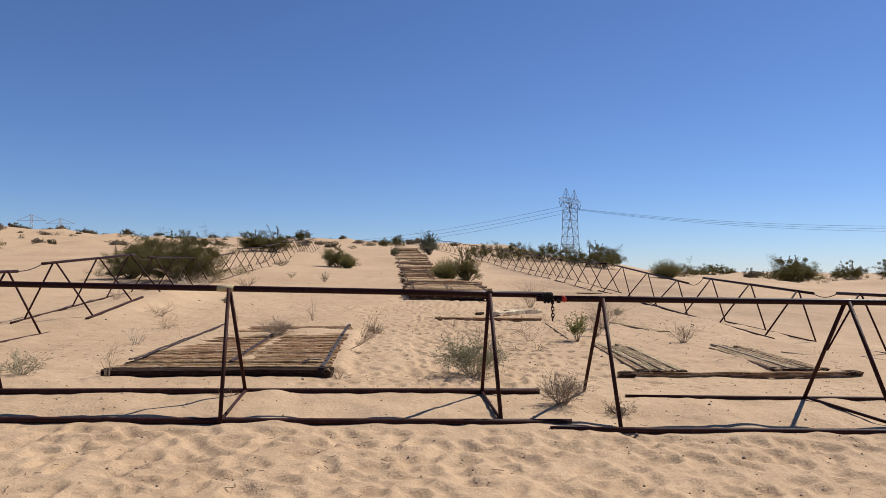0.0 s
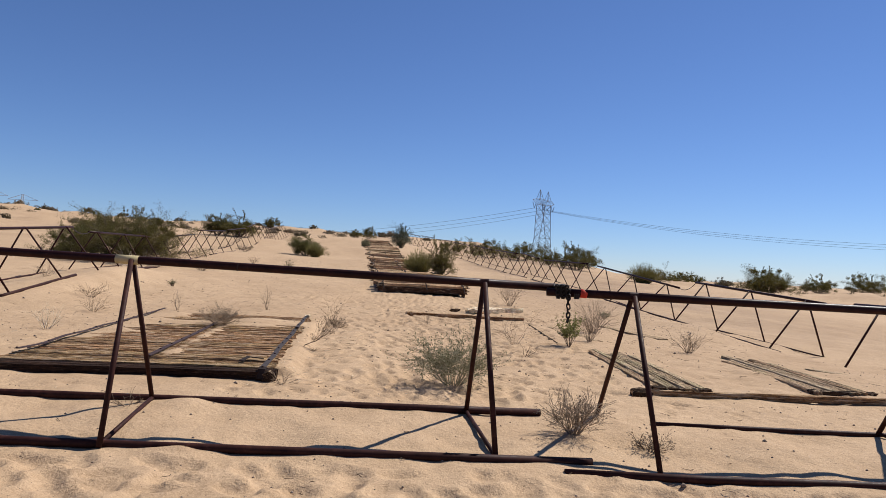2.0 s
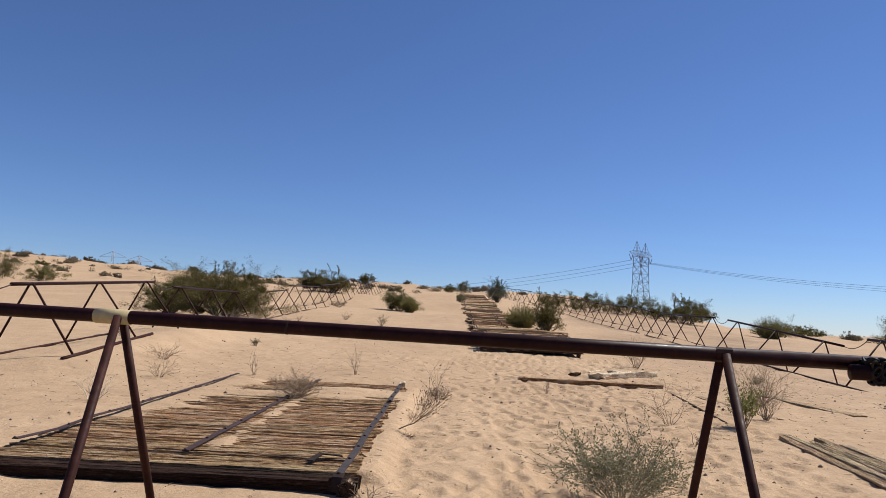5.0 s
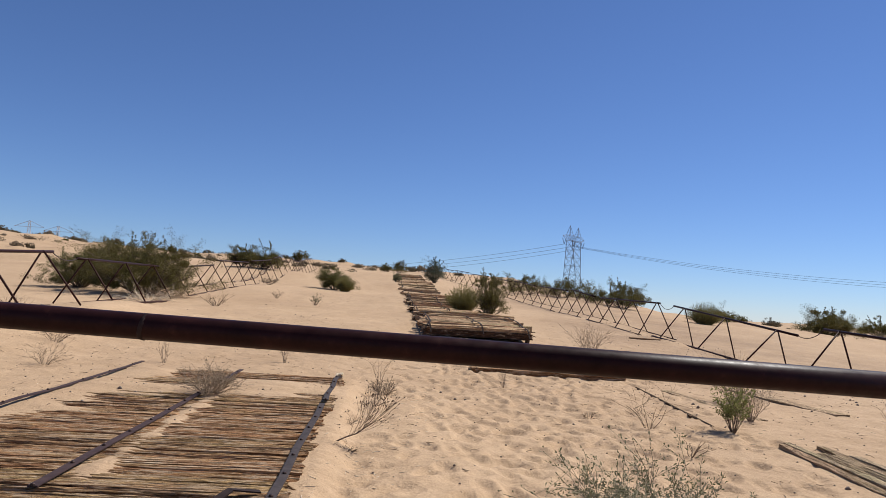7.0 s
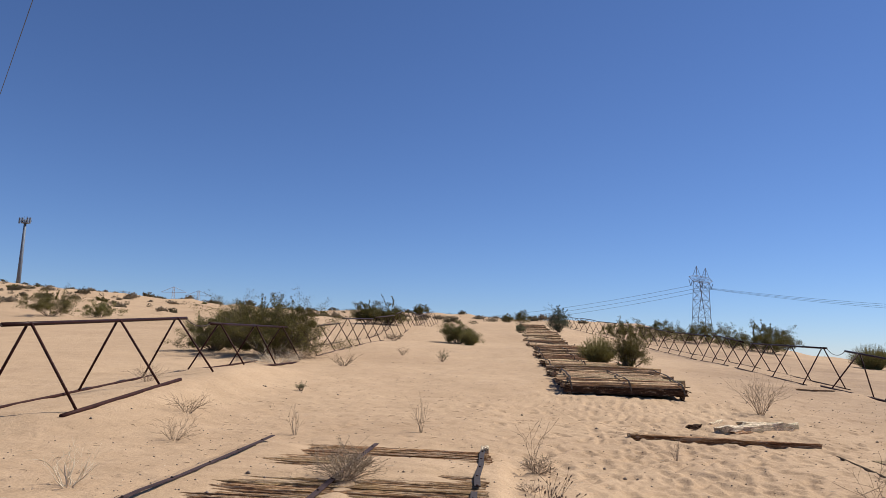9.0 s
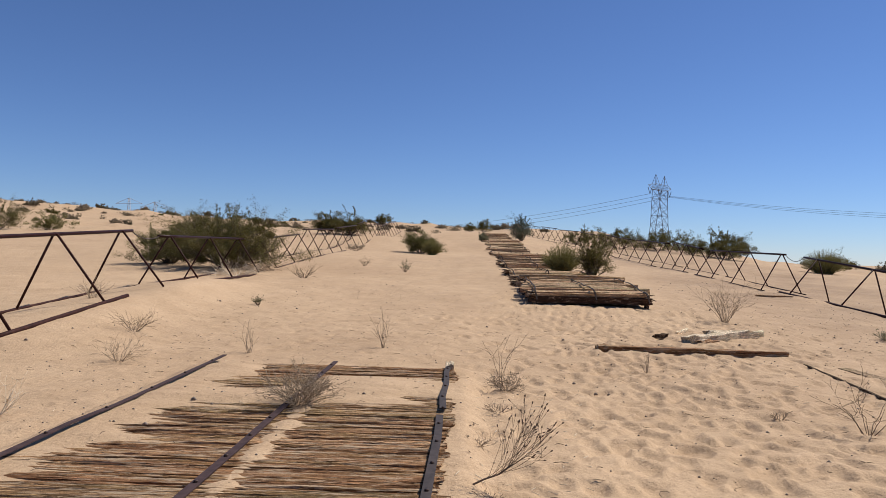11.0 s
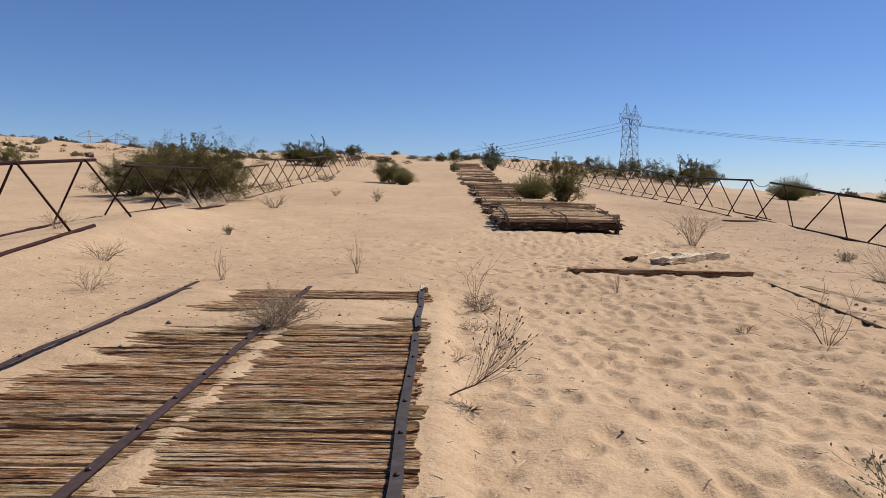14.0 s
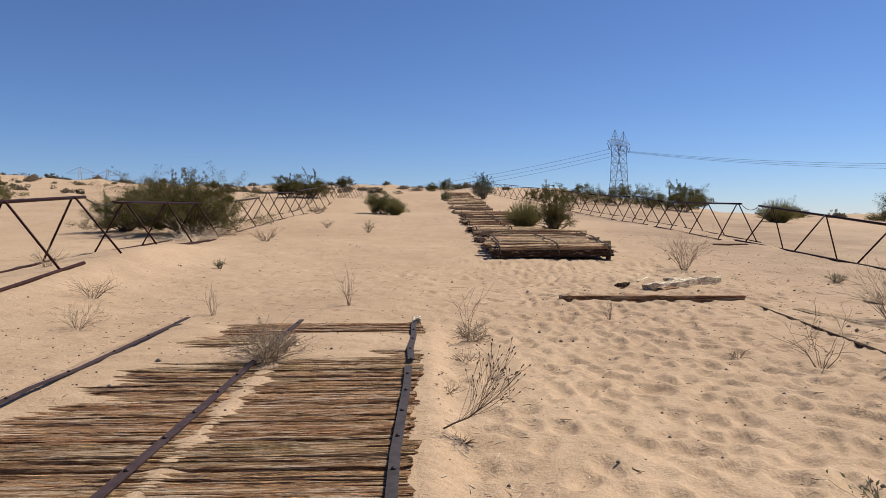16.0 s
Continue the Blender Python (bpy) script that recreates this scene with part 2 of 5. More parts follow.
# ---- mesh helpers ----
class Build:
    """Collects vertices and faces for one mesh."""

    def __init__(self):
        self.v, self.f = [], []

    def tube(self, points, radii, n=8, caps=True):
        pts = [Vector(p) for p in points]
        if isinstance(radii, (int, float)):
            radii = [radii] * len(pts)
        base = len(self.v)
        side = None
        for i, (p, r) in enumerate(zip(pts, radii)):
            d = (pts[min(i + 1, len(pts) - 1)] - pts[max(i - 1, 0)]).normalized()
            if side is None:
                side = d.orthogonal().normalized()
            side = (side - d * side.dot(d)).normalized()
            up = d.cross(side)
            for k in range(n):
                a = 2 * math.pi * k / n
                self.v.append(tuple(p + side * (r * math.cos(a)) + up * (r * math.sin(a))))
        for i in range(len(pts) - 1):
            for k in range(n):
                a, b = base + i * n + k, base + i * n + (k + 1) % n
                self.f.append((a, b, b + n, a + n))
        if caps:
            self.f.append(tuple(base + k for k in reversed(range(n))))
            self.f.append(tuple(base + (len(pts) - 1) * n + k for k in range(n)))
        return self

    def bar(self, length, width, thick, rng, steps=6, wobble=0.12, ragged=0.05):
        """A rough-sawn plank along x, centred, its top at z = 0."""
        base = len(self.v)
        ends = [rng.uniform(-1, 1) * ragged for _ in range(8)]
        prof = [(-0.5, 0.0), (-0.17, 0.06), (0.2, 0.03), (0.5, -0.04), (0.5, -1.0), (-0.5, -1.0)]
        lean = rng.uniform(-0.10, 0.10)
        for i in range(steps + 1):
            x = (i / steps - 0.5) * length
            for k, (py, pz) in enumerate(prof):
                xx = x + (ends[k] if i == 0 else -ends[k] if i == steps else 0)
                yy = py * width * (1 + wobble * rng.uniform(-1, 0.3))
                zz = pz * thick + (rng.uniform(-1, 1) * wobble * thick * 0.9 if pz > -0.5 else 0) + lean * py * thick
                self.v.append((xx, yy, zz))
        m = len(prof)
        for i in range(steps):
            for k in range(m):
                a, b = base + i * m + k, base + i * m + (k + 1) % m
                self.f.append((a, a + m, b + m, b))
        self.f.append(tuple(base + k for k in range(m)))
        self.f.append(tuple(base + steps * m + k for k in reversed(range(m))))
        return self

    def ridged(self, length, width, thick, rng, steps=18, ridges=12, depth=0.030, cracks=0):
        """A deeply weathered plank along x, centred, its top near z = 0, worn into long ridges and cracks."""
        base = len(self.v)
        ys = [-0.5] + sorted(rng.uniform(-0.46, 0.46) for _ in range(ridges)) + [0.5]
        zs = [-rng.random() ** 1.6 * depth if k % 2 else rng.uniform(-0.003, 0.005) for k in range(len(ys))]
        for _ in range(cracks):
            zs[rng.randrange(1, len(zs) - 1)] = -rng.uniform(0.015, 0.03)
        zs[0], zs[-1] = (-0.018, -0.022) if depth > 0.02 else (-0.010, -0.013)
        phase = [rng.uniform(0, 6.28) for _ in ys]
        ends = [(rng.uniform(-0.02, 0.03), rng.uniform(-0.02, 0.03)) for _ in ys]
        m = len(ys) + 2
        for i in range(steps + 1):
            x = (i / steps - 0.5) * length
            for k, (py, pz) in enumerate(zip(ys, zs)):
                xx = x + (ends[k][0] if i == 0 else -ends[k][1] if i == steps else 0)
                wave = 0.55 * math.sin(x * 2.3 + phase[k]) + 0.45 * math.sin(x * 7.1 + 2 * phase[k])
                self.v.append((xx, py * width + 0.004 * wave + rng.uniform(-0.002, 0.002), pz * max(0.05, 0.75 + 0.75 * wave) + rng.uniform(-0.002, 0.002)))
            self.v.append((x, 0.5 * width, -thick))
            self.v.append((x, -0.5 * width, -thick))
        for i in range(steps):
            for k in range(m):
                a, b = base + i * m + k, base + i * m + (k + 1) % m
                self.f.append((a, a + m, b + m, b))
        self.f.append(tuple(base + k for k in range(m)))
        self.f.append(tuple(base + steps * m + k for k in reversed(range(m))))
        return self

    def box(self, centre, size, turn=None):
        base = len(self.v)
        m = turn or Matrix.Identity(3)
        for sx in (-0.5, 0.5):
            for sy in (-0.5, 0.5):
                for sz in (-0.5, 0.5):
                    self.v.append(tuple(Vector(centre) + m @ Vector((sx * size[0], sy * size[1], sz * size[2]))))
        for q in ((0, 1, 3, 2), (4, 6, 7, 5), (0, 4, 5, 1), (2, 3, 7, 6), (0, 2, 6, 4), (1, 5, 7, 3)):
            self.f.append(tuple(base + i for i in q))
        return self

    def strip(self, points, width, thick):
        """A flat iron strap along points, its width level."""
        base = len(self.v)
        pts = [Vector(p) for p in points]
        for i, p in enumerate(pts):
            d = (pts[min(i + 1, len(pts) - 1)] - pts[max(i - 1, 0)]).normalized()
            s = d.cross(Vector((0, 0, 1))).normalized() * width / 2
            u = s.cross(d).normalized() * thick / 2
            for q in (s + u, -s + u, -s - u, s - u):
                self.v.append(tuple(p + q))
        for i in range(len(pts) - 1):
            for k in range(4):
                a, b = base + i * 4 + k, base + i * 4 + (k + 1) % 4
                self.f.append((a, a + 4, b + 4, b))
        self.f.append(tuple(base + k for k in range(4)))
        self.f.append(tuple(base + (len(pts) - 1) * 4 + k for k in reversed(range(4))))
        return self

    def leaf(self, p, d, long, wide, rng):
        d = d.normalized()
        s = d.orthogonal().normalized()
        s = (Matrix.Rotation(rng.uniform(0, 6.28), 3, d) @ s) * wide
        b = len(self.v)
        q = Vector(p)
        n = d.cross(s).normalized() * wide * 0.35
        self.v += [tuple(q), tuple(q + d * long * 0.5 + s * 0.5 + n), tuple(q + d * long), tuple(q + d * long * 0.5 - s * 0.5 + n)]
        self.f.append((b, b + 1, b + 2, b + 3))

    def mesh(self, name, mat, smooth_faces=False):
        me = bpy.data.meshes.new(name)
        me.from_pydata(self.v, [], self.f)
        me.materials.append(mat)
        if smooth_faces:
            me.polygons.foreach_set("use_smooth", [True] * len(me.polygons))
        me.update()
        return me


def part(name, build, mat, parent, label="", smooth_faces=False):
    me = build if isinstance(build, bpy.types.Mesh) else build.mesh(name, mat, smooth_faces)
    ob = new(name, me)
    ob.parent = parent
    if label:
        ob["label"] = label
    return ob


def thing(name, at, label, category, group="", kind="", turn=0.0):
    ob = new(name)
    ob.empty_display_size = 0.1
    ob.matrix_basis = pose(*at, 0, 0, turn)
    return tagged(ob, label, category, group, kind)


# ---- the lie of the land ----
def smooth(a):
    a = np.clip(a, 0.0, 1.0)
    return a * a * (3 - 2 * a)


RISE_Y = np.array([-3000, 3.3, 4.6, 5.2, 5.8, 6.35, 7.0, 11.0, 14.3, 19.5, 28, 35, 46, 54, 70, 80, 100, 125, 160, 260, 600, 5000])
RISE_Z = np.array([0.0, 0.0, 0.045, 0.100, 0.150, 0.120, 0.105, 0.15, 0.23, 0.43, 0.72, 1.1, 1.5, 1.95, 3.0, 3.8, 4.9, 6.0, 6.4, 4.0, 1.5, 0.0])


def lie(x, y):
    """The broad lie of the land, without its small relief."""
    x, y = np.asarray(x, float), np.asarray(y, float)
    z = 0
    for k, w in ((-1.2, 0.25), (0, 0.5), (1.2, 0.25)):
        z = z + w * np.interp(y * (1 + k * 0.05) + k * 0.35, RISE_Y, RISE_Z)
    z = z * (1 - 0.9 * smooth((x - 6) / 30))
    near = smooth((y - 8) / 12)
    z = z - 0.018 * np.clip(x, -14, 14) * near
    z = z + 6.9 * smooth((-x - 25) / 165) * smooth((y - 20) / 100)
    z = z + 0.6 * np.exp(-((x + 15) / 6.0) ** 2 - ((y - 54) / 7.0) ** 2)
    road = 0.9 - 0.098 * (y - 19.5)
    z = z + 0.16 * np.exp(-((x - road) / 3.5) ** 2) * smooth((y - 14) / 10) * smooth((95 - y) / 20)
    # sand banked along the left fence, and the slope falling away under the right one
    side = x + 6.7 + 0.10 * (y - 16.5)
    bank = np.interp(y, (11.8, 12.8, 14.9, 16.8, 19.2, 21.0, 23.5), (0, 0.13, 0.28, 0.34, 0.24, 0.08, 0))
    z = z + bank * np.exp(-(side / np.where(side > 0, 0.9, 1.4)) ** 2)
    fall = np.interp(y, (7, 11, 13.8, 16, 20.3, 22.9, 25.6, 31, 42), (0, 0.24, 0.27, 0.19, 0.26, 0.21, 0.14, 0.03, 0))
    brink = np.interp(y, (10, 13.5, 16.5, 20.3, 30), (6.95, 7.0, 7.15, 7.05, 6.2))
    return z - fall * smooth((x - brink) / 1.25) + 0.06 * np.exp(-((x - 6.85) / 0.6) ** 2 - ((y - 24.5) / 2.2) ** 2)


def lattice(x, y, seed):
    """Smooth value noise over whole arrays, about -1 to 1."""
    x0, y0 = np.floor(x), np.floor(y)

    def corner(i, j):
        h = np.sin((x0 + i) * 127.1 + (y0 + j) * 311.7 + seed * 74.7) * 43758.5453
        return (h - np.floor(h)) * 2 - 1

    u, v = smooth(x - x0), smooth(y - y0)
    return (corner(0, 0) * (1 - u) + corner(1, 0) * u) * (1 - v) + (corner(0, 1) * (1 - u) + corner(1, 1) * u) * v


# the plank platform: corner line, heading and size
DECK = dict(x=-1.68, y=6.98, turn=5.6, long=5.42, half=1.265)
DECK_TOP = 0.215


def deck_local(x, y):
    a = radians(DECK["turn"])
    dx, dy = x - DECK["x"], y - DECK["y"]
    return dx * math.cos(a) + dy * math.sin(a), -dx * math.sin(a) + dy * math.cos(a)


def deck_top(v):
    return DECK_TOP + 0.010 * v


def relief(x, y):
    """Small relief of the sand."""
    far = np.sqrt((x - 0.5) ** 2 + (y - 7) ** 2)
    z = 0.035 * lattice(x * 0.55, y * 0.55, 1) + 0.02 * lattice(x * 1.3, y * 1.3, 2)
    z = z * smooth((far - 1) / 8) + 0.010 * lattice(x * 2.1, y * 2.1, 3) + 0.007 * lattice(x * 4.7, y * 4.7, 4)
    z = z + 0.036 * lattice(x * 2.3, y * 2.0, 9) * np.exp(-((y - 5.15) / 0.6) ** 2) + 0.007 * lattice(x * 7, y * 6, 10) * smooth((6 - y) / 2)
    z = z + 0.006 * lattice(x * 9, y * 8, 5) * smooth((24 - far) / 10)
    z = z + 0.22 * lattice(x * 0.11, y * 0.11, 6) * smooth((far - 14) / 30)
    z = z + 1.1 * lattice(x * 0.03, y * 0.03, 7) * smooth((far - 50) / 90)
    hum = np.maximum(lattice(x * 0.21, y * 0.21, 8), 0) ** 2
    z = z + 0.055 * np.exp(-((x + 0.76) / 0.18) ** 2 - ((y - 5.66) / 0.16) ** 2)
    return z + 0.7 * hum * smooth((far - 32) / 40) * smooth((np.abs(x + 3) - 8) / 10)


def sand_height(x, y):
    z = lie(x, y) + relief(x, y)
    u, v = deck_local(x, y)
    inside = smooth((DECK["half"] + 0.30 - np.abs(u)) / 0.24) * smooth((v - 0.02) / 0.10) * smooth((DECK["long"] + 0.35 - v) / 0.4)
    patch = -0.0200 - 0.002 * u + 0.007 * lattice(u * 0.8, v * 2.0, 11) + 0.008 * lattice(u * 1.4, v * 6.5, 12) + 0.006 * lattice(u * 3.0, v * 13, 13)
    for cu, cv, su, sv, amp in ((0.55, 4.25, 0.62, 0.50, 0.075), (0.14, 2.3, 0.09, 1.9, 0.026), (-1.10, 3.4, 0.28, 1.4, 0.040), (0.12, 0.5, 0.09, 0.5, 0.012),
                                (-0.85, 4.9, 0.42, 0.40, 0.05), (-0.35, 3.7, 0.40, 0.30, 0.035), (-0.8, 3.7, 0.35, 0.35, 0.028),
                                (0.95, 3.95, 0.16, 0.10, -0.035), (0.6, 5.15, 0.6, 0.22, -0.05), (-0.45, 5.0, 0.30, 0.35, -0.045), (-0.7, 2.5, 0.5, 0.10, 0.022), (-0.5, 1.55, 0.6, 0.07, 0.018)):
        patch = patch + amp * np.exp(-((u - cu) / su) ** 2 - ((v - cv) / sv) ** 2)
    z = z * (1 - inside) + (deck_top(v) + np.clip(patch, -0.06, 0.06)) * inside
    # sand drifted against the deck's front edge
    z = z + 0.022 * lattice(u * 1.3 + 4, v * 0 + 0.5, 21) * np.exp(-((v + 0.25) / 0.2) ** 2) * smooth((1.6 - np.abs(u)) / 0.3)
    z = z + 0.035 * np.exp(-((u - 2.0) / 0.5) ** 2) * smooth(v / 0.8) * smooth((5.5 - v) / 2)
    return z


def lines(fine_lo, fine_hi, step, far_lo, far_hi, grow):
    out = list(np.arange(fine_lo, fine_hi + 1e-6, step))
    s, p = step, out[-1]
    while p < far_hi:
        s *= grow
        p += s
        out.append(p)
    s, p = step, out[0]
    low = []
    while p > far_lo:
        s *= grow
        p -= s
        low.append(p)
    return np.array(low[::-1] + out)


def build_ground():
    gx = lines(-4.2, 6.2, 0.03, -3500, 3500, 1.04)
    gy = lines(1.2, 15.5, 0.03, -2500, 4200, 1.03)
    X, Y = np.meshgrid(gx, gy)
    Z = sand_height(X, Y)
    # footprints: trodden sand before the fence, and a trail up to the road
    rng = random.Random(5)
    tracks = []
    for _ in range(1700):
        x, y = rng.uniform(-6.5, 8.5), 4.4 - abs(rng.gauss(0, 1.9))
        fade = min(1.0, max(0.15, (7.5 - abs(x - 1)) / 2.5)) * min(1.0, max(0.15, (y + 0.5) / 2.2))
        tracks.append((x, y, rng.uniform(0, 3.1), rng.uniform(0.5, 1.25) * fade))
    for _ in range(1500):
        y = 6.2 + 13.5 * rng.random() ** 1.1
        mid = 0.95 + 0.05 * (y - 7) + (0.35 if y < 10 else 0)
        x = rng.gauss(mid, 0.75 + 0.03 * y)
        tracks.append((x, y, rng.gauss(1.5, 0.5), rng.uniform(0.5, 1.2)))
    for _ in range(500):
        tracks.append((rng.uniform(-6, 7), rng.uniform(5.8, 19), rng.uniform(0, 3.1), rng.uniform(0.15, 0.45)))
    dent = np.zeros_like(Z)
    for x, y, a, s in tracks:
        u, v = deck_local(x, y)
        if abs(u) < 1.45 and -0.4 < v < 6.1:
            continue
        i0, i1 = np.searchsorted(gx, (x - 0.35, x + 0.35))
        j0, j1 = np.searchsorted(gy, (y - 0.35, y + 0.35))
        if i1 - i0 < 2 or j1 - j0 < 2:
            continue
        dx, dy = X[j0:j1, i0:i1] - x, Y[j0:j1, i0:i1] - y
        p = dx * math.cos(a) + dy * math.sin(a)
        q = -dx * math.sin(a) + dy * math.cos(a)
        d = np.sqrt((p / (0.075 + 0.04 * s)) ** 2 + (q / (0.040 + 0.022 * s)) ** 2)
        dent[j0:j1, i0:i1] += s * (-0.033 * np.exp(-d ** 3.2) + 0.007 * np.exp(-((d - 1.45) / 0.35) ** 2))
    Z += np.where(dent < 0, 0.040 * np.tanh(dent / 0.040), 0.018 * np.tanh(dent / 0.018))
    me = bpy.data.meshes.new("ground")
    ny, nx = X.shape
    co = np.stack([X, Y, Z], -1).reshape(-1, 3)
    idx = np.arange(nx * ny).reshape(ny, nx)
    quads = np.stack([idx[:-1, :-1], idx[:-1, 1:], idx[1:, 1:], idx[1:, :-1]], -1).reshape(-1, 4)
    me.vertices.add(len(co))
    me.vertices.foreach_set("co", co.ravel())
    me.loops.add(quads.size)
    me.loops.foreach_set("vertex_index", quads.ravel())
    me.polygons.add(len(quads))
    me.polygons.foreach_set("loop_start", np.arange(0, quads.size, 4))
    me.polygons.foreach_set("use_smooth", np.ones(len(quads), bool))
    me.update(calc_edges=True)
    me.materials.append(SAND)
    return tagged(new("ground", me), "pale tan wind-blown dune sand with footprints and grit", "sand", kind="structure")


build_ground()


def H(x, y):
    return float(sand_height(np.array([float(x)]), np.array([float(y)]))[0])


# ---- pipe fences ----
def bent(a, b, steps, rng, amp):
    out = []
    for i in range(steps + 1):
        p = Vector(a).lerp(Vector(b), i / steps)
        p.z += rng.uniform(-1, 1) * amp * (0 < i < steps)
        out.append(p)
    return out


def pipe_fence(a, b, frames, tops, label, group, inner=0.62, outer=0.46, rails=((0.0, 1.0), (0.0, 1.0)), seed=1, lift=0.022, braces=True, feet=(), runs=(), sizes=(0.027, 0.027), unbraced=()):
    """A section of pipe fence from a to b in plan; frames: fractions along it at which a pair of legs stands; tops: rail heights at a and b;
    feet: where each pair stands, from the rail; runs: the bottom pipes in plan."""
    rng = random.Random(seed)
    a, b = Vector((*a, 0)), Vector((*b, 0))
    d = (b - a)
    n = Vector((-d.y, d.x, 0)).normalized()
    mid = (a + b) / 2
    origin = Vector((mid.x, mid.y, H(mid.x, mid.y)))
    root = thing("pipe_fence", origin, label, "pipe fence", group)
    z0, z1 = tops

    def rail(f):
        p = a.lerp(b, f)
        return Vector((p.x, p.y, z0 + (z1 - z0) * f)) - origin

    part("top_rail", Build().tube([rail(i / 6) for i in range(7)], 0.029, 16), RUST, root, "thick rusted top pipe", True)
    ends = runs or [[a.lerp(b, f) + n * off for f in span] for span, off in zip(rails, (-outer, inner))]
    for (p0, p1), size in zip(ends, sizes):
        pts = [Vector((*p0[:2], 0)).lerp(Vector((*p1[:2], 0)), i / 8) for i in range(9)]
        zs = [H(p.x, p.y) for p in pts]
        fit = np.polyfit(range(9), zs, 1)
        for i, p in enumerate(pts):
            p.z = 0.85 * (fit[1] + fit[0] * i) + 0.15 * zs[i] + lift
        part("bottom_rail", Build().tube([p - origin for p in pts], size, 12), RUST_LEG, root, "rusted bottom pipe lying in the sand", True)
    for k, f in enumerate(frames):
        top = rail(f)
        spots = [a.lerp(b, f) + Vector((*o, 0)) for o in feet[k]] if feet else [a.lerp(b, f) - n * outer, a.lerp(b, f) + n * inner]
        for p in spots:
            foot = Vector((p.x, p.y, H(p.x, p.y) + 0.01)) - origin
            lean = Vector((foot.x - top.x, foot.y - top.y, 0)) * 0.04
            part("leg", Build().tube([top + lean, foot], 0.0185, 8), RUST_LEG, root, "", True)
        p, q = spots
        if braces and k not in unbraced:
            part("cross_brace", Build().tube([Vector((p.x, p.y, H(p.x, p.y) + 0.025)) - origin, Vector((q.x, q.y, H(q.x, q.y) + 0.025)) - origin], 0.015, 8), RUST_LEG, root, "", True)
        part("weld_joint", Build().tube([top + d.normalized() * -0.03, top + d.normalized() * 0.03], 0.0305, 12), RUST, root)
    return root


FENCE = "rusted pipe fence round the plank road"
front = pipe_fence((-6.35, 5.30), (2.00, 5.27), [(x + 6.35) / 8.35 for x in (-1.08, 1.42, -3.55, -5.95)], (1.262, 1.157),
                   "rusted pipe rail fence section with splayed legs on sand", FENCE, seed=1, sizes=(0.028, 0.030), lift=0.018,
                   feet=(((0.17, -0.71), (0.06, 0.38)), ((0.08, -0.57), (-0.045, 0.56)), ((0.12, -0.70), (0.05, 0.35)), ((0.12, -0.72), (0.05, 0.3))),
                   runs=(((-6.3, 4.50), (2.11, 4.70)), ((-6.3, 5.47), (1.97, 5.87))))
front2 = pipe_fence((1.86, 5.21), (8.75, 5.12), (0.0893, 0.418, 0.74, 0.96), (1.127, 1.099),
                    "rusted pipe rail fence section beside the chained joint", FENCE, seed=2, sizes=(0.026, 0.020), lift=0.010, unbraced=(0,),
                    feet=(((0.03, -0.63), (-0.03, 0.74)), ((0.13, -0.52), (-0.13, 0.55)), ((0.1, -0.55), (-0.05, 0.55)), ((0.1, -0.55), (-0.05, 0.55))),
                    runs=(((1.90, 4.51), (8.7, 4.62)), ((2.83, 5.76), (8.7, 5.66))))


def side_fence(points, spacing, group, outer, inner, seed, gaps=0.5, section=3, dz=1.15):
    """Sections one after another along a plan line."""
    pts = [Vector(p) for p in points]
    length = [0.0]
    for p, q in zip(pts, pts[1:]):
        length.append(length[-1] + (q - p).length)

    def at(s):
        for i in range(len(pts) - 1):
            if s <= length[i + 1] or i == len(pts) - 2:
                return pts[i].lerp(pts[i + 1], (s - length[i]) / (length[i + 1] - length[i]))

    rng = random.Random(seed)
    s = 0.0
    made = []
    while s < length[-1] - 3:
        long = spacing * section - gaps
        p, q = at(s), at(min(s + long, length[-1]))
        e = rng.uniform(-0.05, 0.05)
        fr = [(spacing * (k + 0.5) - gaps * 0.5) / long for k in range(section)]
        made.append(pipe_fence(tuple(p), tuple(q), fr, (H(*p) + dz + e, H(*q) + dz + rng.uniform(-0.07, 0.05)),
                               "rusted pipe fence section leaning over dune sand", group, inner, outer, seed=seed * 50 + len(made), lift=-0.004, braces=False))
        s += long + gaps
    return made


SIDE = dict(inner=0.62, outer=0.62, lift=-0.004, braces=False)
pipe_fence((-6.75, 5.6), (-7.04, 11.43), (0.1, 0.5, 0.943), (1.20, 1.31), "rusted pipe fence section along the sandy plot", FENCE, seed=31, **SIDE)
pipe_fence((-7.11, 12.32), (-7.52, 17.23), (0.10, 0.525, 0.92), (1.46, 1.75), "rusted pipe fence section with its bottom pipe bared", FENCE, seed=32, rails=((0.036, 0.66), (0.0, 1.0)), inner=0.57, outer=0.80, lift=0.012, braces=False, sizes=(0.032, 0.024))
pipe_fence((-7.76, 18.56), (-8.85, 25.27), (0.09, 0.495, 0.895), (1.69, 1.79), "rusted pipe fence section with dead brush caught under it", FENCE, seed=33, **SIDE)
pipe_fence((-9.20, 27.0), (-9.80, 32.9), (0.05, 0.46, 0.955), (1.82, 2.17), "rusted pipe fence section climbing the dune", FENCE, seed=34, **SIDE)
side_fence([(-9.85, 33.4), (-11.0, 45), (-12.35, 56), (-15.0, 78.5)], 2.5, FENCE, 0.62, 0.62, 7)
pipe_fence((8.92, 5.6), (8.57, 12.4), (0.1, 0.5, 0.895), (1.02, 0.985), "rusted pipe fence section sagging to the sand", FENCE, seed=41, inner=0.66, outer=0.5, lift=-0.004, braces=False)
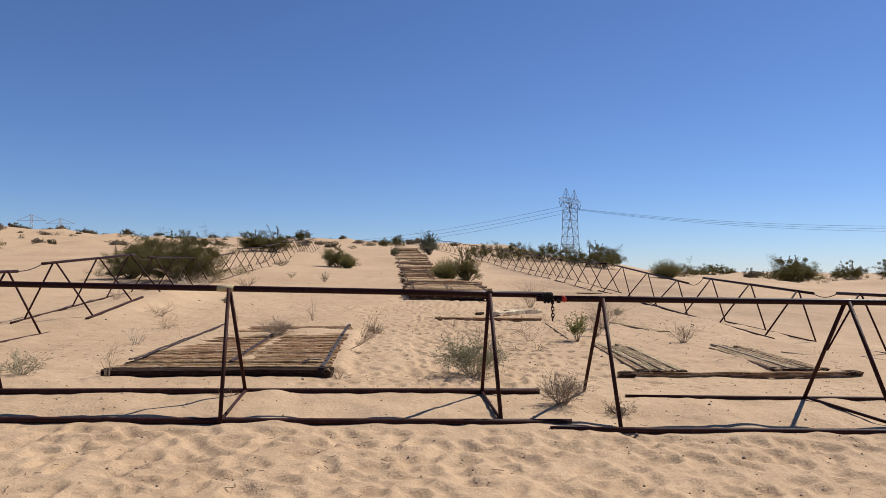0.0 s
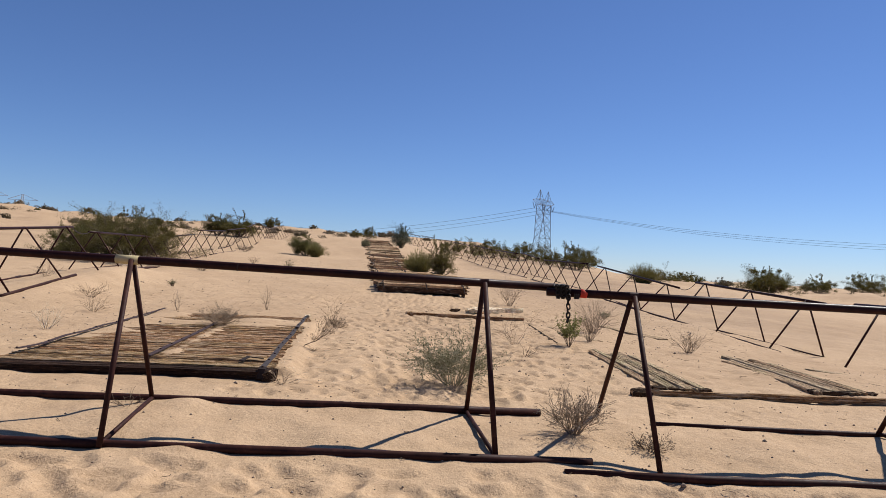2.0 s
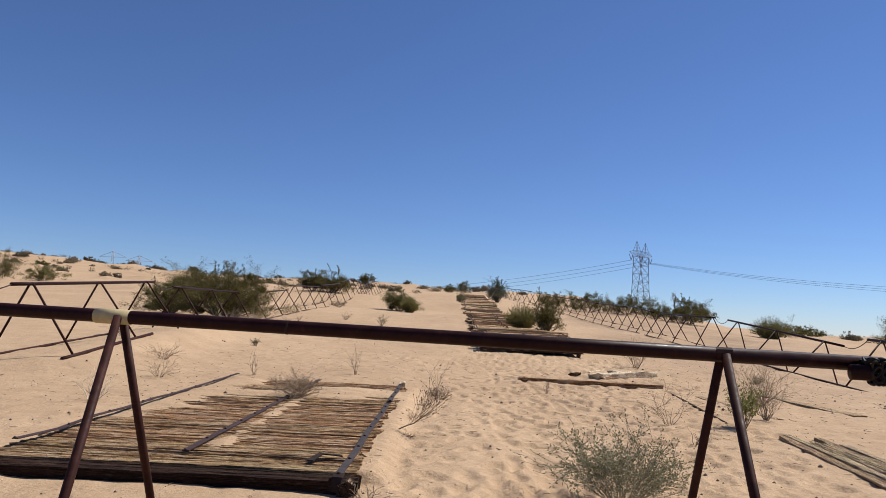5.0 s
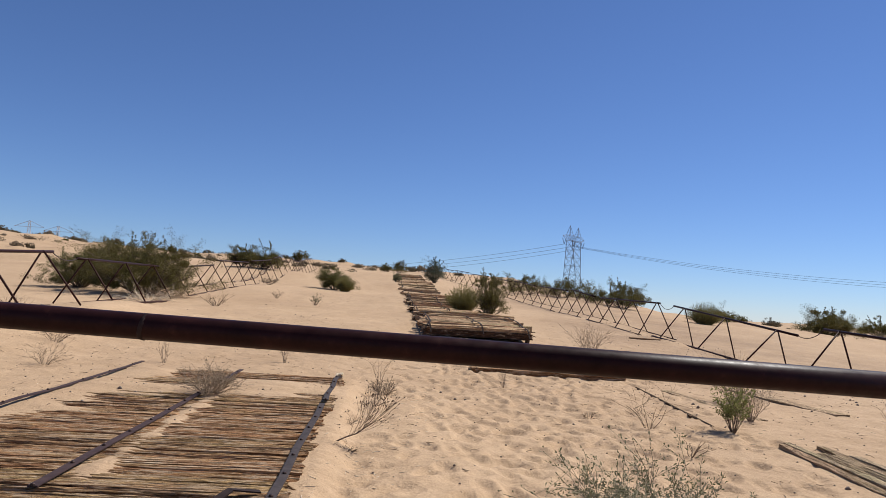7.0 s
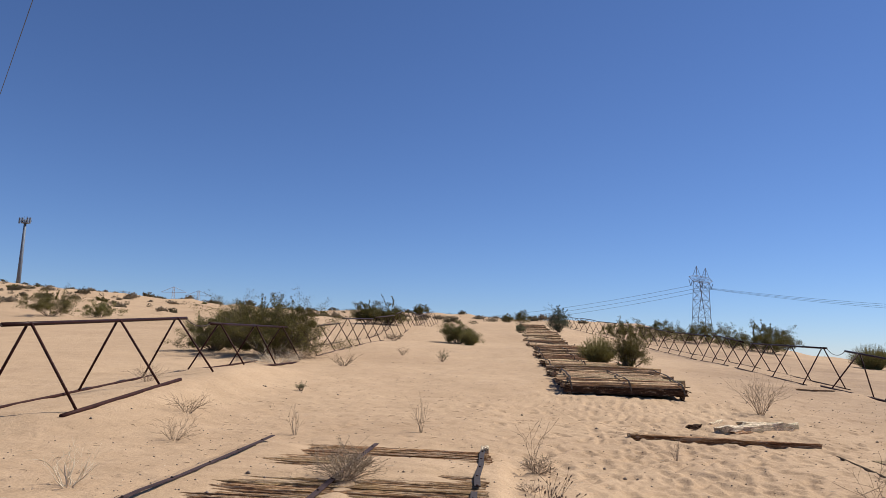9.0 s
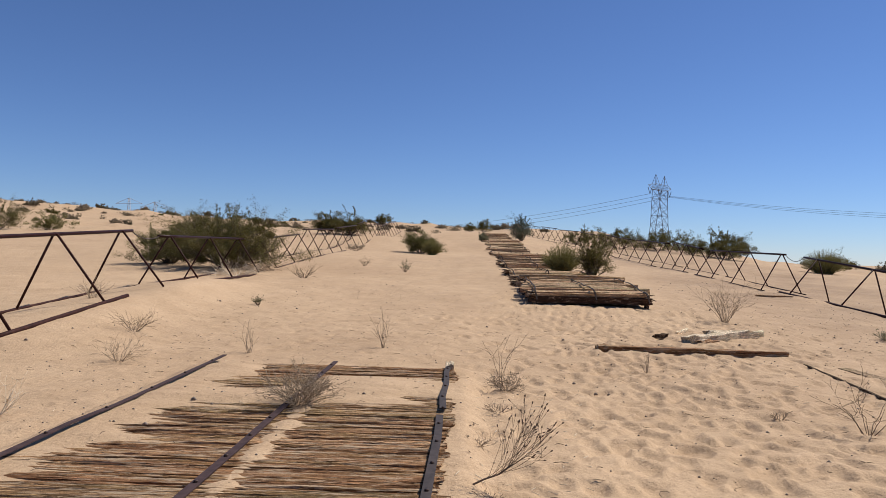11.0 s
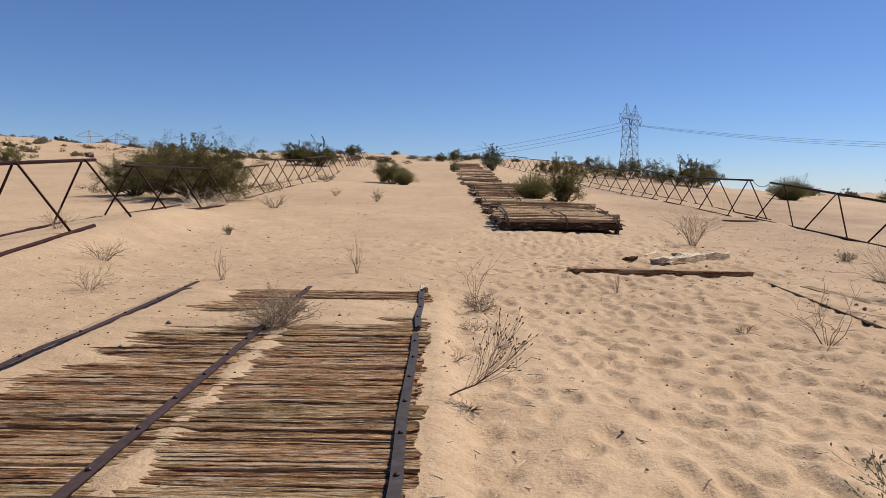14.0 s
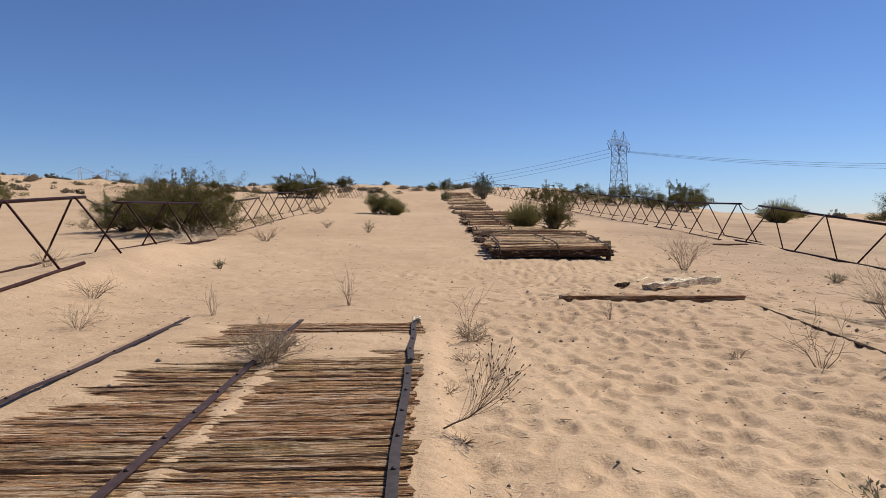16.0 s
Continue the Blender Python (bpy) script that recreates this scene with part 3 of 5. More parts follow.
pipe_fence((8.53, 13.23), (8.16, 18.6), (0.105, 0.495, 0.90), (0.955, 1.215), "rusted pipe fence section leaning outward", FENCE, seed=42, inner=0.77, outer=0.38, lift=0.004, braces=False, rails=((0.1, 0.9), (0.03, 1.1)), sizes=(0.016, 0.030))
pipe_fence((8.04, 19.48), (7.47, 26.45), (0.12, 0.49, 0.88), (1.04, 1.62), "rusted pipe fence section with half-buried bottom pipes", FENCE, seed=43, inner=0.76, outer=0.31, lift=0.006, braces=False, rails=((0.1, 0.9), (-0.1, 0.97)), sizes=(0.02, 0.030))
pipe_fence((7.38, 27.66), (6.75, 34.2), (0.04, 0.41, 0.71, 0.96), (1.70, 1.88), "rusted pipe fence section above a gravelly slope", FENCE, seed=44, **SIDE)
pipe_fence((6.66, 35.0), (6.28, 39.14), (0.15, 0.55, 0.95), (1.94, 2.31), "rusted pipe fence section tilting up the dune", FENCE, seed=45, **SIDE)
side_fence([(6.2, 39.8), (5.2, 50.8), (3.6, 60), (-1.2, 84)], 2.5, FENCE, 0.62, 0.62, 9)


# slack cables across the gaps between sections
def slack(a, b, drop, label):
    root = thing("joint_cable", a, label, "cable", "slack cables between fence sections")
    o = Vector(a)
    pts = [Vector(a).lerp(Vector(b), k / 8) - Vector((0, 0, drop * 4 * (k / 8) * (1 - k / 8))) - o for k in range(9)]
    part("cable", Build().tube(pts, 0.009, 6), BOLT, root)


slack((-7.04, 11.41, 1.31), (-7.11, 12.34, 1.46), 0.04, "dark slack cable joining two fence pipes")
slack((-7.52, 17.2, 1.745), (-7.76, 18.6, 1.69), 0.10, "dark slack cable joining two fence pipes")
slack((-8.85, 25.25, 1.79), (-9.20, 27.02, 1.82), 0.06, "dark slack cable joining two fence pipes")
slack((7.47, 26.43, 1.62), (7.38, 27.68, 1.70), 0.16, "dark slack cable joining two fence pipes")
slack((8.16, 18.58, 1.22), (8.04, 19.5, 1.04), 0.12, "dark slack cable joining two fence pipes")
slack((8.57, 12.38, 0.985), (8.53, 13.25, 0.955), 0.08, "dark slack cable joining two fence pipes")


# chain, padlock, tapes on the front rails
def chain():
    rng = random.Random(3)
    root = thing("chain", (1.985, 5.205, 1.125), "dark rusted steel chain wrapped round the rail joint", "chain")

    def link(m):
        b = Build()
        ring = []
        for k in range(17):
            a = 2 * math.pi * k / 16
            ring.append((0.0115 * math.cos(a), 0, 0.0135 * math.sin(a) + (0.0075 if math.sin(a) > 0 else -0.0075)))
        b.tube(ring, 0.0052, 6, False)
        ob = part("chain_link", b, CHAIN, root, "", True)
        ob.matrix_basis = m
        return ob

    first = link(pose(0.02, -0.05, -0.03))
    for k in range(1, 6):
        o = new("chain_link", first.data)
        o.parent = root
        o.matrix_basis = pose(0.02 + rng.uniform(-0.004, 0.004), -0.05, -0.03 - 0.031 * k, rng.uniform(-8, 8), rng.uniform(-8, 8), 90 * (k % 2) + rng.uniform(-15, 15))
    for w in range(3):
        for k in range(12):
            a = 2 * math.pi * k / 12
            o = new("chain_link", first.data)
            o.parent = root
            o.matrix_basis = pose(-0.07 + w * 0.034 + 0.003 * k, 0.038 * math.cos(a), 0.008 + 0.041 * math.sin(a), -math.degrees(a), 35 * (-1) ** k, 0)
    lock = Build().box((0.075, -0.055, -0.02), (0.034, 0.024, 0.036))
    part("padlock", lock, CHAIN, root, "small dark padlock")
    return root


chain()


def sleeve(name, x0, x1, y, z, r, mat, label, category):
    root = thing(name, (x0, y, z), label, category)
    b = Build().tube([(0, 0, 0), ((x1 - x0) * 0.5, 0, -0.001), (x1 - x0, 0, -0.002)], [r, r * 1.01, r], 16)
    part("wrap", b, mat, root, "", True)
    return root


sleeve("tape_band", -1.19, -1.03, 5.2815, 1.1965, 0.0318, TAG, "yellowed tape wrapped round the top pipe", "tape")
sleeve("tape_band", 2.095, 2.142, 5.2069, 1.1260, 0.0300, RED, "red tape band round the top pipe", "tape")
sleeve("weld_ring", -0.335, -0.325, 5.2784, 1.1865, 0.0297, STRAP, "thin weld seam round the top pipe", "weld")


# ---- plank platform in front ----
def strap_iron(name, root, pts, mat=STRAP_GREY, width=0.055, bolts=0.45, label=""):
    ob = part(name, Build().strip(pts, width, 0.008), mat, root, label)
    total = 0.0
    bolt = BOLT_HEAD
    for p, q in zip(pts, pts[1:]):
        p, q = Vector(p), Vector(q)
        seg = (q - p).length
        while total < seg:
            at = p.lerp(q, total / seg)
            o = new("bolt", bolt)
            o.parent = ob
            o.matrix_basis = pose(at.x, at.y, at.z + 0.004)
            total += bolts
        total -= seg
    return ob


BOLT_HEAD = Build().tube([(0, 0, -0.002), (0, 0, 0.008), (0, 0, 0.012)], [0.0125, 0.0115, 0.007], 8).mesh("bolt", BOLT)


def platform():
    rng = random.Random(21)
    d = DECK
    root = thing("plank_platform", (d["x"], d["y"], 0), "weathered plank road section strapped with iron, partly drifted over", "plank road", turn=d["turn"])
    v = -0.02
    while v < d["long"] - 0.05:
        w = rng.uniform(0.15, 0.23)
        b = Build()
        left, right = -d["half"] - rng.uniform(-0.02, 0.04) + 0.035 * v / d["long"], d["half"] + rng.uniform(-0.035, 0.02)
        b.ridged(right - left, w - rng.choice((0.006, 0.012, 0.020, 0.026)), 0.085, rng, 44, 18, 0.009, rng.choice((0, 1, 2)))
        o = part("plank", b, WOOD, root)
        o.matrix_basis = pose((left + right) / 2, v + w / 2, deck_top(v) + rng.uniform(-0.008, 0.004), rng.uniform(-2.5, 2.5), 0, rng.uniform(-0.35, 0.35))
        v += w
    # the front beam, dark and rounded; its colour holds the shade on that edge
    part("front_beam", Build().ridged(2.66, 0.17, 0.15, rng, 20, 10, 0.012), WOOD_BEAM, root, "dark front beam").matrix_basis = pose(-0.03, -0.115, DECK_TOP - 0.012, 3, 0, -0.6)
    for side, x in (("left", -1.16), ("right", 1.10)):
        part("bearer", Build().bar(d["long"] - 0.2, 0.14, 0.10, rng, 10), WOOD, root).matrix_basis = pose(x, d["long"] / 2, DECK_TOP - 0.09, 0, 0, 90)
    zt = lambda v: deck_top(v) + 0.014
    strap_iron("strap", root, [(1.185 + 0.008 * math.sin(v * 3), v, zt(v)) for v in (-0.16, 0.7, 1.4, 2.1, 2.7, 3.25)], label="dark iron strap with bolt heads", width=0.052)
    strap_iron("strap", root, [(1.20, 3.42, zt(3.4) + 0.01), (1.18, 3.9, zt(3.9)), (1.195, 4.5, zt(4.5)), (1.18, 5.0, zt(5.0)), (1.19, 5.45, zt(5.45))], width=0.052)
    strap_iron("strap", root, [(0.015 - 0.004 * v, v, zt(v) + 0.004 * math.sin(v * 2)) for v in (0.3, 0.9, 1.6, 2.3, 3.0, 3.7, 4.4, 5.1, 5.5)], STRAP_PLUM, label="plum-dark rusted iron strap with bolt heads", width=0.050)
    strap_iron("strap", root, [(-1.19 + 0.012 * math.sin(v * 2.2), v, zt(v) + 0.024 + 0.012 * math.sin(v * 5)) for v in (0.25, 0.8, 1.4, 2.0, 2.6, 3.2, 3.8, 4.4, 5.0, 5.5)], mat=STRAP_PLUM, width=0.045, bolts=0.7, label="twisted iron strap half drifted over")
    # bent strap ends and hanging splinters at the front corner
    part("strap_end", Build().strip([(1.185, -0.15, zt(0)), (1.18, -0.21, zt(0) - 0.012), (1.17, -0.225, zt(0) - 0.10)], 0.07, 0.010), STRAP, root, "bent strap end")
    part("strap_end", Build().strip([(0.93, 0.15, zt(0) + 0.01), (0.98, 0.3, zt(0) + 0.03), (1.12, 0.36, zt(0) + 0.01)], 0.05, 0.008), STRAP, root)
    part("post_stub", Build().bar(0.16, 0.12, 0.20, rng, 3, 0.1, 0.01), WOOD_DARK, root, "dark bolted block under the corner").matrix_basis = pose(1.24, -0.16, DECK_TOP - 0.03, 0, 0, 88)
    b = Build()
    for k in range(22):
        vv = rng.uniform(0, d["long"])
        p = Vector((d["half"] - 0.04, vv, deck_top(vv) - rng.uniform(0.0, 0.05)))
        b.tube([p, p + Vector((rng.uniform(0.03, 0.09), rng.uniform(-0.02, 0.02), rng.uniform(-0.03, 0.0)))], [0.012, 0.003], 5)
    part("splintered_edge", b, WOOD, root, "splintered plank ends")["kind"] = "stuff"
    part("post_stub", Build().bar(0.26, 0.09, 0.05, rng, 4, 0.2, 0.02), WOOD_PALE, root, "pale splintered block at the corner").matrix_basis = pose(1.2, d["long"] + 0.02, deck_top(5.8) + 0.03, 0, 0, 92)
    return root


platform()


# ---- the plank road going up the dune ----
ROAD_A, ROAD_B = Vector((0.92, 19.55)), Vector((-4.75, 80.0))


def road_sections():
    rng = random.Random(77)
    meshes = [Build().ridged(2.4, 0.2, 0.09, random.Random(900 + k), 7, 6).mesh("plank", WOOD_ROAD) for k in range(14)]
    d = (ROAD_B - ROAD_A).normalized()
    total = (ROAD_B - ROAD_A).length
    heading = math.degrees(math.atan2(-d.x, d.y))
    s, n = 0.0, 0
    while s < total - 3:
        p = ROAD_A + d * s
        q = ROAD_A + d * (s + 3.2)
        z0, z1 = H(*p), H(*q)
        slope = math.degrees(math.atan2(z1 - z0, 3.2))
        proud = 0.25 if n == 0 else 0.10 + rng.uniform(0, 0.05)
        root = thing("plank_road_section", (p.x, p.y, z0), "weathered plank road section with ragged ends and iron straps" if n else "raised end section of weathered plank road",
                     "plank road", "sections of the plank road climbing the dune")
        root.matrix_basis = pose(p.x + rng.uniform(-0.06, 0.06), p.y, z0 + proud, slope - (1.9 if n else 0.4), rng.uniform(-0.8, 0.8), heading + rng.uniform(-1.5, 1.5))
        v, long = 0.0, (3.35 if n == 0 else 3.2)
        while v < long:
            w = rng.uniform(0.17, 0.24)
            drift = (0.35 < v / long < 0.92) and n > 0 and rng.random() < 0.72
            if not drift:
                o = new("plank", rng.choice(meshes))
                o.parent = root
                lift = 0.07 if v > long - 0.25 else 0.0
                o.matrix_basis = pose(rng.uniform(-0.16, 0.16), v + w / 2, lift + rng.uniform(-0.02, 0.03 if n == 0 else 0.06), rng.uniform(-9, 9), rng.uniform(-1.2, 1.2), rng.uniform(-3.0, 3.0)) @ Matrix.Diagonal((rng.uniform(0.88, 1.05), w / 0.2, rng.uniform(0.9, 1.4), 1))
            v += w
        if n == 0:
            part("front_beam", Build().bar(2.45, 0.20, 0.13, rng, 8, 0.15, 0.06), WOOD_DARK, root, "dark front beam").matrix_basis = pose(0, 0.08, -0.075, 0, 0, 0)
            part("rear_log", Build().tube([(-1.25, 3.32, 0.07), (-0.4, 3.36, 0.09), (0.5, 3.34, 0.08), (1.35, 3.30, 0.05)], [0.035, 0.05, 0.055, 0.045], 10), WOOD, root, "dark log lying across the planks", True)
            for x in (-1.12, 1.12):
                part("post_stub", Build().tube([(x, 0.05, -0.30), (x + 0.02, 0.03, -0.08)], [0.05, 0.06], 7), WOOD_DARK, root)
        for x in (-1.08, 1.08):
            part("bearer", Build().bar(long, 0.16, 0.13, rng, 6, 0.15, 0.05), WOOD_DARK, root).matrix_basis = pose(x, long / 2, -0.085, 0, 0, 90)
        for x in (-1.1, 0.02, 1.1):
            pts = [(x + rng.uniform(-0.03, 0.03), t * long, 0.035 + rng.uniform(0, 0.07)) for t in (-0.02, 0.15, 0.32, 0.5, 0.68, 0.86, 1.0)]
            part("strap", Build().strip(pts, 0.036, 0.010), STRAP, root)
            if n < 5:
                part("strap_end", Build().strip([pts[0], Vector(pts[0]) + Vector((0.02, -0.05, -0.05)), Vector(pts[0]) + Vector((0.05, -0.09, -0.2))], 0.036, 0.010), STRAP, root)
        b = Build()
        for k in range(60 if n < 4 else 20):
            vv, side = rng.uniform(0, long), rng.choice((-1, -1, -1, 1))
            p0 = Vector((side * 1.12, vv, rng.uniform(-0.1, 0.02)))
            b.tube([p0, p0 + Vector((side * rng.uniform(0.08, 0.26), rng.uniform(-0.08, 0.08), rng.uniform(-0.12, 0.05)))], [0.022, 0.006], 5)
        part("splintered_edge", b, WOOD_DARK, root, "ragged dark splintered plank ends")["kind"] = "stuff"
        s += 3.72
        n += 1


road_sections()


# ---- loose timbers ----
def timber(name, a, b, width, thick, mat, label, category="timber", seed=1, sink=0.35, steps=10, wobble=0.12, group=""):
    rng = random.Random(seed)
    a, b = Vector(a), Vector(b)
    za, zb = H(*a), H(*b)
    mid = (a + b) / 2
    d = b - a
    root = thing(name, (mid.x, mid.y, (za + zb) / 2), label, category, group)
    root.matrix_basis = pose(mid.x, mid.y, (za + zb) / 2 + thick * (1 - sink), 0, -math.degrees(math.atan2(zb - za, d.length)), math.degrees(math.atan2(d.y, d.x)))
    part("beam", Build().bar(d.length, width, thick, rng, steps, wobble, 0.05), mat, root)
    return root, rng


root, rng = timber("fallen_plank", (0.66, 14.45), (3.08, 14.75), 0.12, 0.075, WOOD, "long dark weathered plank lying on the sand", seed=61, sink=0.25)
part("knob", Build().tube([(-1.24, 0, -0.05), (-1.12, 0, -0.04), (-1.02, 0, -0.05)], [0.045, 0.065, 0.04], 9), WOOD, root, "swollen dark plank end")
root, rng = timber("bleached_log", (1.98, 15.45), (3.28, 16.5), 0.18, 0.11, WOOD_PALE, "pale bleached broken log on the sand", "log", 62, 0.25, 8, 0.22)
part("split_end", Build().bar(0.45, 0.16, 0.07, rng, 4, 0.3, 0.08), WOOD, root, "dark rotten underside").matrix_basis = pose(-0.5, -0.08, -0.06, 14, 0, 4)
part("splinter", Build().bar(0.9, 0.07, 0.06, rng, 5, 0.3, 0.1), WOOD_PALE, root).matrix_basis = pose(0.2, 0.09, 0.01, 10, 2, -4)
timber("wood_stub", (1.60, 15.86), (1.80, 15.97), 0.07, 0.055, WOOD_DARK, "dark rotten stub of wood on the sand", "wood stub", 63, 0.2, 4, 0.3)
timber("wood_stub", (1.98, 16.2), (2.25, 16.75), 0.05, 0.04, WOOD_PALE, "thin pale stick on the sand", "stick", 64, 0.2, 4, 0.3)
timber("buried_plank", (3.13, 14.3), (3.12, 11.2), 0.030, 0.05, WOOD_DARK, "narrow dark plank edge half buried in sand", seed=65, sink=0.86)
timber("buried_plank", (3.55, 14.2), (3.95, 11.9), 0.14, 0.05, WOOD_GREY, "grey weathered plank half buried in sand", seed=66, sink=0.86)
root, rng = timber("dark_beam", (3.08, 7.09), (6.05, 7.28), 0.085, 0.065, WOOD, "long dark beam lying on the sand", "beam", 67, 0.2, 12)
part("knob", Build().tube([(-1.50, 0, -0.03), (-1.42, 0, -0.025), (-1.15, 0, -0.03)], [0.045, 0.055, 0.03], 9), WOOD_DARK, root, "swollen dark beam end")
part("knob", Build().tube([(1.50, 0, -0.03), (1.40, 0, -0.025), (1.1, 0, -0.03)], [0.04, 0.05, 0.03], 9), WOOD_DARK, root, "swollen dark beam end")


def slab(at, turn, long, boards, width, label, seed):
    """Several grey boards side by side, half drifted over."""
    rng = random.Random(seed)
    z = H(*at)
    head = (at[0] + math.cos(radians(turn)) * long, at[1] + math.sin(radians(turn)) * long)
    root = thing("plank_slab", (at[0], at[1], z), label, "planks", "grey planks half buried in sand")
    root.matrix_basis = pose(at[0], at[1], z, 0, -math.degrees(math.atan2(H(*head) - z, long)), turn)
    for k in range(boards):
        w = width / boards
        cut = rng.uniform(0.78, 1.0) * long
        o = part("board", Build().ridged(cut, w * 0.98, 0.09, rng, 14, 6, 0.010), WOOD_GREY, root)
        o.matrix_basis = pose(cut / 2 + rng.uniform(-0.08, 0.08), (k - (boards - 1) / 2) * w, 0.036 + rng.uniform(-0.006, 0.006), 0, 0.15, rng.uniform(-1, 1))
    part("end_board", Build().bar(width * 1.05, 0.06, 0.06, rng, 5, 0.15, 0.04), WOOD_DARK, root, "dark end beam").matrix_basis = pose(0.0, 0, 0.036, 0, 0, 90)


slab((3.72, 7.52), 91, 2.9, 6, 0.58, "grey weathered planks with a dark end half buried in sand", 71)
slab((5.55, 7.74), 90, 2.8, 7, 0.66, "grey ribbed planks sinking into the sand", 72)
timber("buried_plank", (5.3, 12.7), (4.75, 14.9), 0.2, 0.05, WOOD_GREY, "grey weathered plank half buried in sand", seed=73, sink=0.7)
timber("buried_plank", (6.2, 9.6), (7.6, 8.6), 0.14, 0.05, WOOD_GREY, "grey weathered plank half buried in sand", seed=74, sink=0.7)
timber("buried_plank", (5.6, 24.6), (6.5, 24.5), 0.12, 0.05, WOOD, "short dark plank on the gravelly sand", seed=75, sink=0.3, steps=5)


# ---- bushes and shrubs ----
def grow(b, p, d, long, radius, depth, rng, tips, droop=0.15, spread=0.7, forks=(2, 3), sides=5):
    """A wandering tapered twig that forks; tips collects the points and headings near the ends."""
    pts, rad = [p.copy()], [radius]
    n = 4
    for i in range(n):
        d = (d + Vector((rng.gauss(0, 0.14), rng.gauss(0, 0.14), rng.gauss(0, 0.10) - droop * 0.1))).normalized()
        p = p + d * long / n
        pts.append(p.copy())
        rad.append(max(radius * (1 - 0.45 * (i + 1) / n), 0.0013))
        if depth == 0 or i >= 2:
            tips.append((p.copy(), d.copy()))
    b.tube(pts, rad, sides, False)
    if depth > 0:
        for _ in range(rng.randint(*forks)):
            k = rng.randint(2, n)
            e = (d + Vector((rng.gauss(0, spread), rng.gauss(0, spread), rng.gauss(0.05, spread * 0.6)))).normalized()
            grow(b, pts[k], e, long * rng.uniform(0.5, 0.8), max(rad[k] * 0.65, 0.0013), depth - 1, rng, tips, droop, spread, forks, max(3, sides - 1))


def bush(name, at, high, wide, seed, leaf_mat, bark, label, category="bush", stems=14, depth=2, leaves=2600, size=0.05, flat=0.75, wild=0.0, group="", clump=0.075, thick=1.0):
    rng = random.Random(seed)
    size, leaves = size * 0.74, leaves * 2.0
    z = H(*at)
    root = thing(name, (at[0], at[1], z - 0.02), label, category, group)
    b, tips = Build(), []
    for k in range(stems):
        a = 2 * math.pi * (k + rng.random()) / stems
        r = rng.random() ** 0.6
        d = Vector((math.cos(a) * r * wide / high, math.sin(a) * r * wide / high, 1.0)).normalized()
        reach = math.hypot(high, 0.5 * wide * r) * rng.uniform(0.62, 1.0) * (1 - 0.25 * r * (wide < high * 1.6))
        grow(b, Vector((math.cos(a) * 0.06 * wide, math.sin(a) * 0.06 * wide, 0)), d, reach * 0.62, (0.012 * high ** 0.5 + 0.004) * thick, depth, rng, tips)
    shoots = []
    for k in range(int(wild)):
        a = rng.uniform(0, 6.28)
        d = Vector((math.cos(a) * 0.35, math.sin(a) * 0.35, 1.0)).normalized()
        grow(b, Vector((rng.uniform(-0.2, 0.2) * wide, rng.uniform(-0.2, 0.2) * wide, high * 0.3)), d, high * 0.52, 0.010, 1, rng, shoots, spread=0.30)
    part("woody_frame", b, bark, root, "bare brown branches", True)
    tips = [t for t in tips if t[0].z > 0.08 * high]
    lobes = [rng.uniform(0.55, 1.2) for _ in range(9)]
    clumps = []
    for k in range(48):
        a, up = rng.uniform(0, 2 * math.pi), rng.random() ** 0.8
        r = rng.random() ** 0.38 * lobes[int(a / (2 * math.pi) * 9) % 9]
        out = math.sqrt(max(0.0, 1 - up * up)) * r
        clumps.append(Vector((math.cos(a) * out * wide * 0.5, math.sin(a) * out * wide * 0.5, high * (0.10 + 0.82 * up * r))))
    c = Build()
    for p, d in shoots:
        for _ in range(26):
            e = (d + Vector((rng.gauss(0, 0.6), rng.gauss(0, 0.6), rng.gauss(0, 0.5)))).normalized()
            c.leaf(p - d * rng.uniform(0, 0.10) + e * rng.uniform(0, 0.045), e, size * rng.uniform(0.7, 1.5), size * rng.uniform(0.35, 0.7), rng)
    spread = clump * min(high, wide) * 0.72 + 0.015
    for k in range(int(leaves * 1.9)):
        if k % 5 < 2:
            p, d = rng.choice(clumps), Vector((0, 0, 0.6))
            d = d + p.normalized() * 0.6
        else:
            p, d = rng.choice(tips)
        o = Vector((rng.gauss(0, 1), rng.gauss(0, 1), rng.gauss(0, flat)))
        o = o * (spread * min(1.0, 1.5 / max(o.length, 0.01)))
        e = (d * 0.8 + Vector((rng.gauss(0, 0.7), rng.gauss(0, 0.7), rng.gauss(0.2, 0.6)))).normalized()
        q = p + o
        if q.z > 0.02:
            c.leaf(q, e, size * rng.uniform(0.7, 1.6), size * rng.uniform(0.35, 0.7), rng)
    part("foliage", c, leaf_mat, root)
    return root


